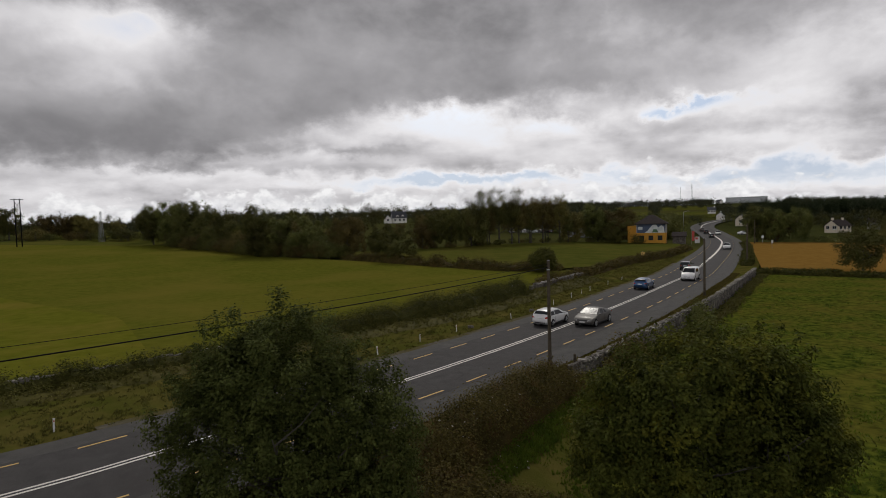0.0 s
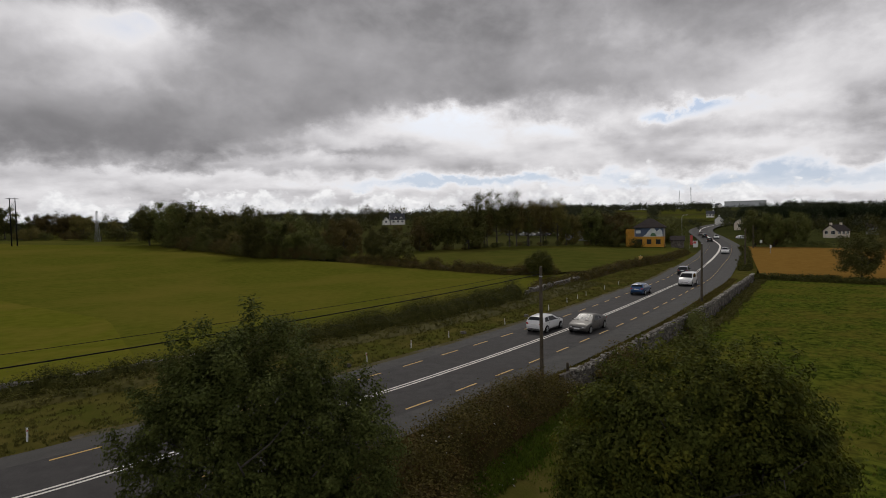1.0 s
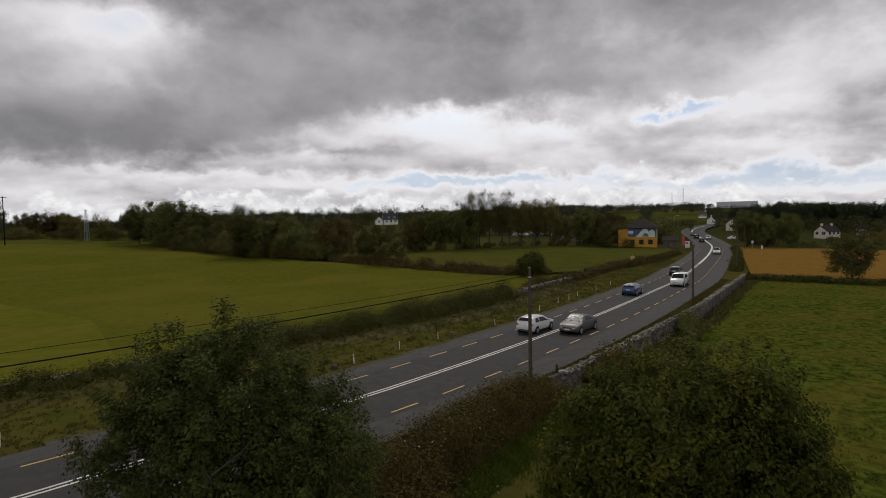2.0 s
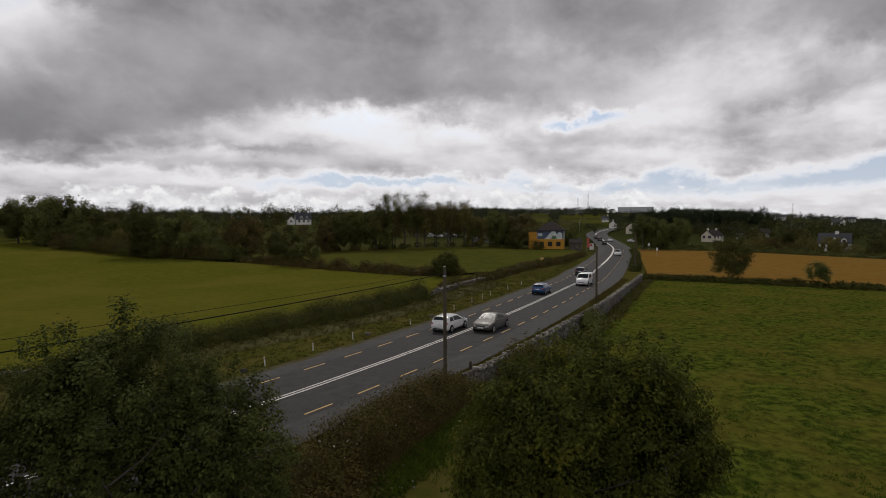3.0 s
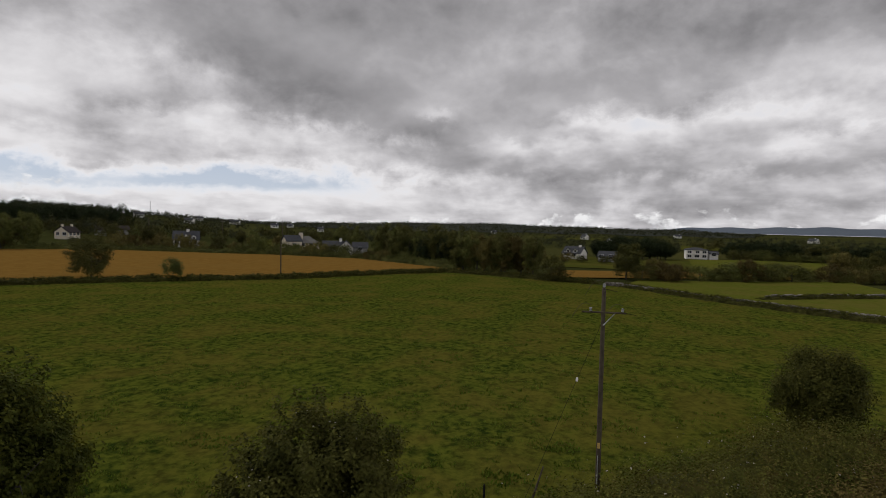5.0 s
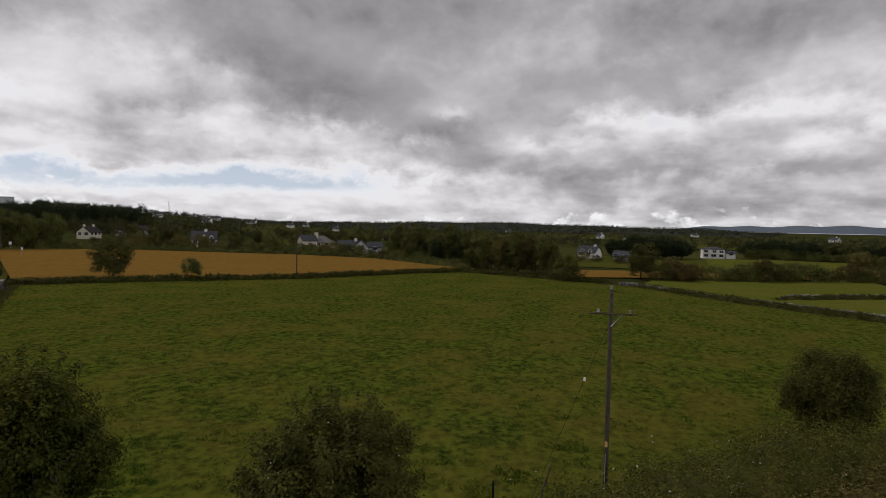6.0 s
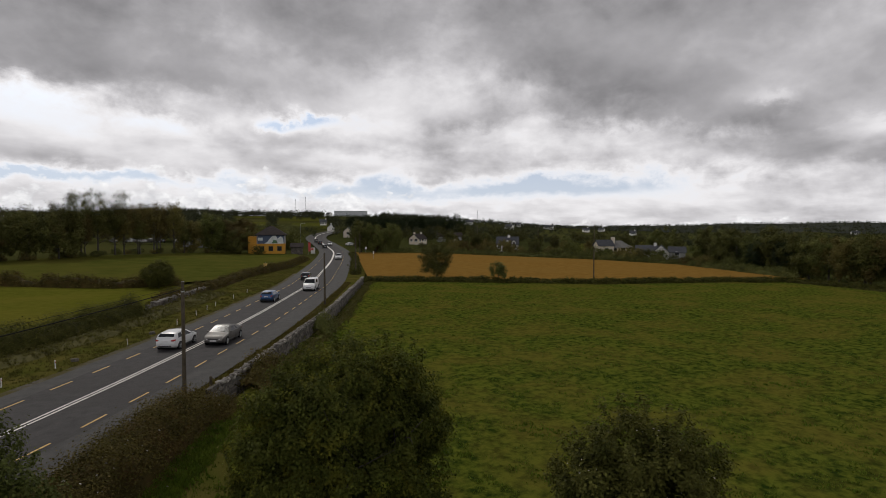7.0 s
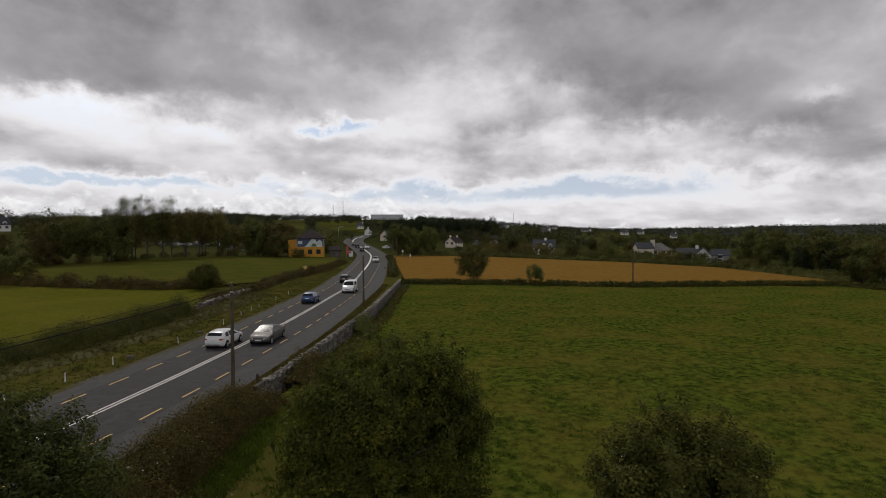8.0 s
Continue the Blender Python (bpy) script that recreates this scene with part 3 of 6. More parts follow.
patch("field_grain", [(53, 92), (69, 73), (81, 60), (101, 48.5), (114, 38.5)], [(94, 171), (119, 152), (137, 103), (137, 75), (118, 38.5)], 60, 50, M["crop"], 0.35, 0.04, "ripe golden grain field", "field")
patch("field_small", [(101, 4), (87, -11), (70, -42)], [(116, 1), (124, -19), (138, -40)], 30, 16, M["lawn"], 0.05, 0.05, "small green field behind a stone wall", "field")
patch("field_strip", [(113, 20), (127, -6), (138, -30)], [(134, 20), (147, -6), (156, -32)], 18, 10, M["crop"], -0.12, 0.03, "strip of ripe golden grain", "field")
patch("field_lawn", [(150, -12), (158, -60)], [(215, -14), (235, -62)], 12, 12, M["lawn"], -0.1, 0.03, "bright green lawn below a white house", "field")
for i, (b0, b1, d0, d1) in enumerate(((50, 55, 250, 330), (57, 62, 300, 400), (66, 71, 260, 330), (73, 79, 300, 400), (64, 69, 520, 640), (80, 86, 520, 640), (88, 100, 330, 420), (22.5, 26, 420, 520), (16.5, 20, 430, 540), (17.2, 20, 640, 760), (21.3, 25.8, 560, 720), (-26, -18, 300, 380), (-36, -26, 290, 400), (-58, -26, 212, 286), (76, 95, 150, 212))):
    pts = lambda d: [(d * math.sin(radians(b)), d * math.cos(radians(b))) for b in np.linspace(b0, b1, 8)]
    patch("field_distant", pts(d0), pts(d1), 24, 10, M["field"], -0.25, 0.0, "distant green field among hedgerows", "field")


# ---- foliage ----
def leaves(rng, centres, spread, n, size, flat_bias=0.45, outward=None, wild=0.36, puffy=0.55):
    """n folded leaves scattered round the clump centres."""
    pick = rng.integers(0, len(centres), n)
    c = centres[pick]
    p = c + rng.normal(0, 1, (n, 3)) * spread
    out = c - centres.mean(0) if outward is None else outward[pick]
    out /= np.linalg.norm(out, axis=1)[:, None] + 1e-6
    tuft = (p - c) / (np.linalg.norm(p - c, axis=1)[:, None] + 1e-6)
    up = rng.normal(0, wild, (n, 3)) + 0.45 * out + puffy * tuft + np.array([0, 0, flat_bias])
    up /= np.linalg.norm(up, axis=1)[:, None] + 1e-9
    d = np.cross(up, rng.normal(0, 1, (n, 3)))
    d /= np.linalg.norm(d, axis=1)[:, None] + 1e-9
    w = np.cross(d, up)
    s = size * rng.uniform(0.6, 1.35, (n, 1))
    v = np.stack([p - d * s * 0.5, p + w * s * 0.32 + up * s * 0.1, p + d * s * 0.5, p - w * s * 0.32 + up * s * 0.1], 1).reshape(-1, 3)
    i = np.arange(n)[:, None] * 4
    return v, np.concatenate([i + [0, 1, 2], i + [0, 2, 3]], 1).reshape(-1, 3)


def crown_centres(rng, n, rx, ry, rz, lumps=0.3, low=-0.7):
    d = rng.normal(0, 1, (n * 2, 3))
    d /= np.linalg.norm(d, axis=1)[:, None]
    d = d[d[:, 2] > low][:n]
    k = rng.normal(0, 1, (5, 3))
    bulge = 1 + lumps * np.sin(d @ k.T * 2.2 + rng.uniform(0, 6, 5)).mean(1) * 1.6
    r = rng.uniform(0.25, 1, len(d)) ** 0.45 * bulge
    return d * r[:, None] * (rx, ry, rz)


def limbs(rng, height, trunk_r, reach, n, base=0.25, lean=0.0):
    s = Shape()
    top = np.array([lean, lean * 0.4, height * 0.72])
    trunk = [(lean * t * t, lean * 0.4 * t * t, height * 0.72 * t) for t in np.linspace(0, 1, 7)]
    s.tube([(0, 0, -0.3), *trunk], [trunk_r * 1.35, *[trunk_r * (1.1 - 0.85 * t) for t in np.linspace(0, 1, 7)]], 9)
    for i in range(n):
        t = rng.uniform(base, 0.92)
        a = i * 2.4 + rng.uniform(-0.4, 0.4)
        start = np.array((lean * t * t, lean * 0.4 * t * t, height * 0.72 * t))
        ln = reach * (1.05 - 0.55 * t) * rng.uniform(0.7, 1.0)
        tip = start + np.array((math.cos(a) * ln, math.sin(a) * ln, ln * rng.uniform(0.35, 0.9)))
        mid = (start + tip) / 2 + np.array((0, 0, -0.06 * ln)) + rng.normal(0, 0.05 * ln, 3)
        r = trunk_r * (0.55 - 0.35 * t)
        s.tube([start, mid, tip], [r, r * 0.6, r * 0.15], 6)
        for _ in range(2):
            q = mid + (tip - mid) * rng.uniform(0, 0.7)
            tip2 = q + rng.normal(0, 1, 3) * 0.3 * ln + np.array((0, 0, 0.2 * ln))
            s.tube([q, (q + tip2) / 2 + rng.normal(0, 0.03 * ln, 3), tip2], [r * 0.4, r * 0.25, r * 0.06], 5)
    return s


def tree(name, label, at, height, rx, ry, rz, mat, n, size, seed, clumps=90, spread=0.35, trunk_r=0.18, crown_at=None, extra=None, n_limbs=12, lean=0.0, low=-0.7, category="tree", group="", lumps=0.3, lobes=()):
    rng = np.random.default_rng(seed)
    ob = tagged(new(name), label, category, group)
    ob.location = at
    trunk_h = (height - rz * 0.4)
    part("trunk", limbs(rng, trunk_h, trunk_r, max(rx, ry) * 0.95, n_limbs, lean=lean).mesh("trunk", M["bark"], True), ob)
    cz = crown_at if crown_at is not None else height - rz
    if lobes:
        cen = np.concatenate([crown_centres(rng, int(clumps * q[6]), *q[3:6], lumps, -0.95) + np.array(q[:3]) for q in lobes])
    else:
        cen = crown_centres(rng, clumps, rx * 0.9, ry * 0.9, rz * 0.92, lumps, low) + np.array((lean * 0.6, 0, cz))
    if extra is not None:
        cen = np.concatenate([cen, extra])
    cen = cen[cen[:, 2] > 0.25]
    v, f = leaves(rng, cen, spread, n, size)
    if lobes:
        tips = []
        for q in lobes:
            d = rng.normal(0, 1, (int(150 * q[6]), 3)) + np.array((0, 0, 0.5))
            d /= np.linalg.norm(d, axis=1)[:, None]
            for k in (0.95, 1.04, 1.12, 1.19):
                tips.append(np.array(q[:3]) + d * np.array(q[3:6]) * k + np.array((0, 0, 0.35 * (k - 0.95))))
        tips = np.concatenate(tips)
        tips = tips[tips[:, 2] > 0.6]
        v2, f2 = leaves(rng, tips, 0.085, len(tips) * 16, size)
        v, f = np.concatenate([v, v2]), np.concatenate([f, f2 + len(v)])
    part("crown", mesh_of("crown", v, f, mat), ob)
    return ob


# the two large trees and the bushes close to the camera
rng = np.random.default_rng(5)
sprigs = np.array([(-0.5, 0.0, 6.7), (-0.5, 0.05, 7.0), (-0.45, 0.0, 7.3), (-0.42, 0.0, 7.55), (-1.9, 0, 6.9), (-2.5, 0.2, 6.5), (0.6, 0.2, 6.3), (1.9, 0.1, 5.9)])
tree("tree", "broad dark green ash tree beside the road", (-4.3, 16.6, -0.1), 7.0, 4.0, 3.2, 3.3, M["ash_leaf"], 125000, 0.098, 11, 760, 0.165, 0.2, 3.7, sprigs, 18, lumps=0.42,
     lobes=((-1.7, 0, 4.7, 1.8, 1.8, 2.0, 0.26), (-0.1, 0, 4.5, 1.9, 1.9, 2.0, 0.24), (1.4, 0.2, 4.1, 1.7, 1.7, 1.7, 0.17), (2.4, -0.5, 3.0, 1.4, 1.6, 1.8, 0.13), (-2.7, -0.2, 3.3, 1.3, 1.5, 1.9, 0.12), (0, -1.2, 1.8, 3.0, 1.8, 1.6, 0.30)))
tree("tree", "round sycamore tree with yellowing leaves at a field edge", (8.3, 16.7, -0.7), 7.0, 4.4, 3.9, 3.3, M["thorn_leaf"], 105000, 0.118, 23, 720, 0.175, 0.18, 3.0, None, 16, lumps=0.42,
     lobes=((-0.2, 0, 4.3, 2.5, 2.4, 2.3, 0.34), (-1.9, 0.2, 3.8, 1.6, 1.7, 1.9, 0.14), (1.6, -0.2, 4.5, 1.8, 1.8, 2.0, 0.20), (2.7, -0.3, 3.0, 1.4, 1.6, 2.1, 0.14), (-2.8, 0, 2.8, 1.3, 1.5, 1.9, 0.12), (0.3, -1.4, 2.0, 3.0, 1.8, 1.8, 0.18)))
bush = tree("bush", "rounded whitethorn bush with pale flower heads in pasture", (12.2, 7.15, -0.75), 6.0, 2.6, 2.4, 2.6, M["bush_leaf"], 60000, 0.105, 31, 420, 0.155, 0.12, 3.3, None, 12, category="bush",
     lobes=((0, 0, 3.7, 2.0, 2.0, 2.2, 0.5), (-1.1, 0.4, 3.4, 1.4, 1.4, 1.6, 0.2), (1.2, -0.3, 3.5, 1.3, 1.4, 1.6, 0.2), (0, 0, 1.8, 2.0, 2.0, 1.5, 0.25)))
v, f = leaves(np.random.default_rng(4), crown_centres(np.random.default_rng(6), 60, 2.0, 1.9, 2.0, 0.3, 0.1) + np.array((0, 0, 3.9)), 0.12, 60, 0.055)
part("blossom", mesh_of("blossom", v, f, M["bloom"]), bush, "pale flower heads")
tree("bush", "dense dark round bush at the end of a bramble bank", (33.0, -9.05, -0.75), 5.0, 2.5, 2.4, 2.6, M["bush_leaf"], 34000, 0.12, 37, 300, 0.24, 0.12, 2.6, None, 8, category="bush", low=-0.95)


# ---- tree stock for hedgerows and woods ----
def variant(kind, mat, n, size, clumps, spread, lumps, height, rx, rz, seed, trunk_r=0.2, low=-0.75, crown_at=None, n_limbs=9):
    ob = tree("tree", "dark green hedgerow tree", (0, 0, -500), height, rx, rx, rz, M[mat], n, size, seed, clumps, spread, trunk_r, crown_at, None, n_limbs, low=low, lumps=lumps)
    STOCK[kind] = ob
    return ob


STOCK = {}
variant("round_a", "tree_leaf", 8000, 0.38, 64, 0.48, 0.55, 10, 4.2, 4.9, 101, 0.2, -0.98, 4.9)
variant("round_b", "tree_leaf", 8000, 0.38, 64, 0.48, 0.55, 10, 4.6, 4.8, 102, 0.2, -0.98, 4.8)
variant("round_c", "tree_leaf_b", 8000, 0.38, 64, 0.48, 0.55, 10, 4.3, 4.8, 103, 0.2, -0.98, 4.8)
variant("tall_a", "tree_leaf", 7000, 0.27, 90, 0.48, 0.5, 14, 3.0, 5.6, 104, 0.22, -0.8, 8.2, 16)
variant("tall_b", "tree_leaf_b", 6000, 0.27, 80, 0.46, 0.55, 14, 3.3, 5.2, 105, 0.22, -0.8, 8.6, 18)
variant("bush_a", "tree_leaf", 3600, 0.22, 60, 0.36, 0.4, 4, 2.6, 2.2, 106, 0.1, -0.9, 1.9, 7)
variant("bush_b", "tree_leaf_b", 3600, 0.22, 60, 0.36, 0.45, 4, 2.8, 2.1, 107, 0.1, -0.9, 1.8, 7)
variant("dark_a", "dark_leaf", 8000, 0.36, 110, 0.5, 0.3, 11, 3.4, 5.3, 108, 0.2, -0.9, 5.6, 8)
variant("dark_b", "dark_leaf", 8000, 0.36, 110, 0.5, 0.35, 10, 4.4, 4.8, 109, 0.2, -0.9, 5.0, 8)
BASE_HEIGHT = dict(round_a=10, round_b=10, round_c=10, tall_a=14, tall_b=14, bush_a=4, bush_b=4, dark_a=11, dark_b=10)
plant_rng = random.Random(77)


def plant(kind, x, y, h, label, group="hedgerow trees", category="tree", wide=1.0, sink=0.15):
    if -7.2 < math.degrees(math.atan2(x, y)) < -2.4 and y < 300:
        h = min(h, max(2.5, 10.6 - T(x, y)))       # low growth in front of the white house
    s = h / BASE_HEIGHT[kind]
    ob = copy_thing(STOCK[kind], Matrix.Translation((x, y, T(x, y) - sink)) @ Matrix.Rotation(plant_rng.uniform(0, 6.28), 4, "Z") @ Matrix.Diagonal((s * wide, s * wide, s, 1)))
    return tagged(ob, label, category, group)


FAR_GROUPS, FAR_SPOTS = ("trees on the far slope", "trees behind the houses", "far wood beyond the lawn"), []


def row(line, step, hmin, hmax, kinds, label, group, depth=2.0, category="tree", wide=1.0):
    xy, d = line_points(line, step)
    for (x, y), (ux, uy) in zip(xy, d):
        o = plant_rng.uniform(-depth, depth)
        a = plant_rng.uniform(-0.35, 0.35) * step
        if group in FAR_GROUPS:
            FAR_SPOTS.append((x - uy * o, y + ux * o, plant_rng.uniform(hmin, hmax)))
            continue
        plant(plant_rng.choice(kinds), x - uy * o + ux * a, y + ux * o + uy * a, plant_rng.uniform(hmin, hmax), label, group, category, wide * plant_rng.uniform(0.85, 1.15))


ROUND, BUSH = ("round_a", "round_b", "round_c"), ("bush_a", "bush_b")
HEDGE_TREE = "dark green broadleaf tree in a hedgerow"
# tree belt behind the meadow
row([(-96, 190), (-80, 176)], 5.5, 14, 17, ROUND, HEDGE_TREE, "tree belt behind the meadow", 3)
row([(-80, 176), (-63, 160), (-44, 144)], 6.6, 6.5, 13.5, ROUND, HEDGE_TREE, "tree belt behind the meadow", 3)
row([(-44, 144), (-27, 141), (-14, 134)], 6.6, 5, 12, ROUND, HEDGE_TREE, "tree belt behind the meadow", 3)
row([(-110, 215), (-70, 185), (-40, 165), (-12, 160)], 12, 7, 14, ROUND, HEDGE_TREE, "tree belt behind the meadow", 6)
row([(-93, 185), (-62, 157), (-42, 140.5), (-26, 137)], 3.0, 3.0, 5.5, BUSH, "low dark thorn bush under hedgerow trees", "thorn bushes along the meadow", 1.5, "bush", 1.1)
plant("round_b", -11.6, 125.8, 7.6, "spreading thorn tree standing at a field corner", "hedgerow trees", wide=1.25)
# belt between the second field and the inn
row([(-8, 158), (8, 164)], 5, 10, 12.5, ROUND, HEDGE_TREE, "tree belt behind the middle field", 3)
row([(10, 166), (26, 180)], 4.2, 15, 17.5, ("tall_a", "tall_b", "tall_a"), "tall slender tree with a thin crown", "tree belt behind the middle field", 2)
row([(31, 186), (42, 192)], 4.6, 15, 17, ("tall_b", "tall_a"), "tall slender tree with a thin crown", "tree belt behind the middle field", 2)
row([(8, 166), (30, 184), (44, 192)], 8, 9, 12, ("tall_a", "tall_b"), HEDGE_TREE, "tree belt behind the middle field", 3)
row([(46, 193), (62, 200)], 5, 11, 13.5, ROUND, HEDGE_TREE, "tree belt behind the middle field", 3)
row([(-14, 212), (20, 246), (60, 262)], 8, 9, 13, ROUND, HEDGE_TREE, "tree belt behind the middle field", 8)
row([(-6, 157), (10, 164), (30, 183), (44, 190), (62, 195)], 3.4, 1.0, 2.0, BUSH, "low dark thorn bush under hedgerow trees", "thorn bushes along the middle field", 1.5, "bush", 1.1)
# far left trees
row([(-215, 236), (-190, 246), (-158, 252)], 6, 9.5, 13.5, ROUND, HEDGE_TREE, "trees beyond the meadow", 6)
row([(-178, 268), (-150, 276), (-120, 280)], 8, 6, 10, ROUND, HEDGE_TREE, "trees beyond the meadow", 6)
row([(-210, 215), (-190, 222), (-160, 228), (-120, 222)], 6, 3.0, 6, BUSH, "low dark thorn bush on a field bank", "thorn bushes beyond the meadow", 2, "bush", 1.2)
plant("round_a", -105, 196, 12, "round dark tree standing alone by a bank", "trees beyond the meadow", wide=1.15)
row([(-230, 330), (-120, 360), (-50, 380), (30, 380)], 12, 10, 14, ROUND, HEDGE_TREE, "trees on the far slope", 18)
row([(-40, 325), (-5, 330), (25, 320)], 9, 7, 10, ROUND, HEDGE_TREE, "trees on the far slope", 6)
row([(-60, 250), (-20, 262), (25, 262), (60, 250)], 8, 6, 9, ROUND, HEDGE_TREE, "trees on the far slope", 8)
# bushes and trees behind the grain field
row([(97, 172), (103, 170), (110, 167)], 3.6, 9, 12, ROUND, "large dark green tree at a field corner", "trees behind the grain field", 3)
row([(122, 152), (131, 132), (138, 108)], 5, 3.5, 6.5, ("bush_a", "bush_b", "round_c"), "dark thorn bush behind the grain field", "bushes behind the grain field", 2, "bush")
row([(140, 104), (140, 78), (131, 58)], 4.5, 3.0, 5.0, BUSH, "dark thorn bush behind the grain field", "bushes behind the grain field", 2, "bush")
row([(162, 182), (168, 170), (178, 145)], 8, 4, 6, ROUND, "garden tree beside a house", "garden trees", 6)
row([polar(37, 305), polar(48, 290), polar(62, 275)], 7, 6, 9, ROUND, "dark tree behind the houses", "trees behind the houses", 14)
row([polar(36.5, 232), polar(45, 205), polar(53, 195), polar(60, 176)], 5, 1.6, 3.0, BUSH, "dark garden hedge bush", "garden bushes", 4, "bush", 1.2)
row([polar(39, 240), polar(43.5, 225)], 5, 5, 7, ROUND, "garden tree beside a house", "garden trees", 3)
row([(150, 112), (146, 128), (140, 142)], 4.0, 1.4, 2.4, BUSH, "dark garden hedge bush", "garden bushes", 2, "bush", 1.2)
row([(157, 106), (152, 114)], 3.5, 1.2, 2.0, BUSH, "dark garden hedge bush", "garden bushes", 1, "bush", 1.2)
row([(170, 128), (177, 118)], 4, 1.2, 2.2, BUSH, "dark garden hedge bush", "garden bushes", 1.5, "bush", 1.2)
row([(180, 150), (190, 112), (196, 92)], 9, 5, 8, ROUND, "garden tree beside a house", "garden trees", 6)
plant("round_b", 185, 108, 10, "dark rounded tree behind a white house", "garden trees")
# trees at the end of the pasture
row([(154, 74), (142, 60), (132, 48), (125, 41)], 3.6, 7.5, 10.5, ("round_a", "round_b", "dark_b"), "dark green tree at the pasture's end", "trees at the pasture's end", 2.5)
row([(124, 37), (121, 28), (118, 20)], 3.2, 6.5, 9.5, ("round_a", "round_b", "round_c"), "dark thorn bush at the pasture's end", "trees at the pasture's end", 2)
plant("bush_a", 105.3, 16.6, 5.2, "dense dark bush at the pasture's end", "trees at the pasture's end", "bush", 0.9)
plant("round_a", 120, 3.6, 7.2, "spreading dark tree beside a stone wall", "trees at the pasture's end", wide=1.2)
plant("bush_b", 116, -5, 3.4, "dense dark bush beside a stone wall", "trees at the pasture's end", "bush")
plant("round_c", 125, -19.5, 5.2, "small wind-bent tree behind a field", "trees at the pasture's end", wide=1.1)
row([(118, 0), (126, -17), (136, -36), (146, -60)], 3.6, 2.6, 4.6, ("bush_a", "bush_a", "bush_b"), "low dark hedge bush", "bushes behind the small field", 1.2, "bush", 1.3)
row([(150, -40), (154, -52), (156, -66), (152, -80)], 4.0, 5, 7, ROUND, HEDGE_TREE, "trees beside the lawn", 3)
row([(199, 16), (203, 4), (207, -8)], 2.6, 5.5, 7.5, ("dark_a", "dark_b"), "dense dark evergreen tree", "evergreens by the white house", 2, wide=1.4)
row([(209, 12), (213, -6)], 3.2, 6, 8, ("dark_b", "dark_a"), "dense dark evergreen tree", "evergreens by the white house", 2, wide=1.3)
row([(236, -31), (232, -46), (226, -64), (216, -84)], 3.4, 5.5, 7.5, ("dark_b", "dark_b", "round_b"), "dark tree in a wood beyond the lawn", "wood beyond the lawn", 3, wide=1.5)
row([(230, -30), (226, -46), (220, -64), (211, -82)], 2.6, 2.6, 4.2, ("bush_a",), "dark thorn bush at a wood's edge", "thorn bushes beyond the lawn", 1.2, "bush", 1.4)
row([(270, -20), (285, -50), (280, -90)], 7, 5, 7, ("dark_b", "round_a", "round_b"), "dark tree in a far wood", "far wood beyond the lawn", 10)
row([(300, 30), (320, 0), (330, -40)], 12, 4.5, 6, ROUND, "dark tree in a far wood", "far wood beyond the lawn", 12)
# the wooded rise on the far side of the road
row([(165, 300), (200, 290), (228, 272)], 6, 11, 14, ("dark_a", "dark_b"), "dense dark evergreen tree on the rise", "evergreens on the rise", 8)
row([(190, 345), (225, 330), (250, 312)], 8, 9, 12, ("dark_a", "dark_b"), "dense dark evergreen tree on the rise", "evergreens on the rise", 10)
row([(140, 250), (160, 232), (180, 222)], 6, 6, 9, ROUND, HEDGE_TREE, "trees on the far slope", 5)
row([(62, 245), (85, 275), (100, 310)], 7, 6, 10, ROUND, HEDGE_TREE, "trees by the road", 5)
def hides_house(x, y, h):
    """Keeps the view open to the white house and to the green fields on the slope."""
    b, d = math.degrees(math.atan2(x, y)), math.hypot(x, y)
    lift = math.degrees(math.atan2(T(x, y) + h - 9.5, d))
    if -6.6 < b < -3.2 and d < 385:
        return lift > 0.42
    if 17.0 < b < 20.2 and d < 660:
        return lift > 0.35
    if 21.0 < b < 26.0 and d < 600:
        return lift > 0.25
    return False


def woods(name, label, spots, seed, mat, n_leaf=70, size=1.5):
    """Far trees that nobody could count, joined."""
    r = np.random.default_rng(seed)
    V, F, k = [], [], 0
    for x, y, h in spots:
        if hides_house(x, y, h):
            continue
        cen = crown_centres(r, 16, h * 0.46, h * 0.46, h * 0.48, 0.5, -0.8) + np.array((x, y, T(x, y) + h * 0.45))
        v, f = leaves(r, cen, h * 0.10, n_leaf, size * h / 10)
        V.append(v), F.append(f + k)
        k += len(v)
    ob = new(name, mesh_of(name, np.concatenate(V), np.concatenate(F), M[mat]))
    return tagged(ob, label, "trees", kind="stuff")


wr = random.Random(9)
woods("far_wood", "dark broadleaf trees beyond the near fields", FAR_SPOTS, 7, "tree_leaf", 700, 0.75)
far_spots = []
while len(far_spots) < 2300:
    b, d = wr.uniform(-52, 50), 300 + 600 * wr.random() ** 0.8
    if 25.8 < b < 31.4 and d > 560:
        continue
    far_spots.append((*polar(b, d), wr.uniform(4.5, 9) * (0.75 if b > 30 else 1.0)))
woods("far_wood", "dark woods and hedgerows on the far hill", far_spots, 1, "wood_leaf", 120, 1.3)
rise = []
while len(rise) < 900:
    b, d = wr.uniform(6, 38), wr.uniform(290, 860)
    x, y = polar(b, d)
    if 25.8 < b < 31.4 and d > 560:
        continue
    if abs(b - 18.3) < 2.2 and 430 < d < 540 or abs(b - 24.2) < 2.0 and 420 < d < 520 or np.min(np.hypot(C[:, 0] - x, C[:, 1] - y)) < 16:
        continue
    rise.append((x, y, wr.uniform(4, 8)))
woods("far_wood", "dense dark woods on the rise ahead", rise, 6, "wood_leaf", 150, 1.2)
slope = []
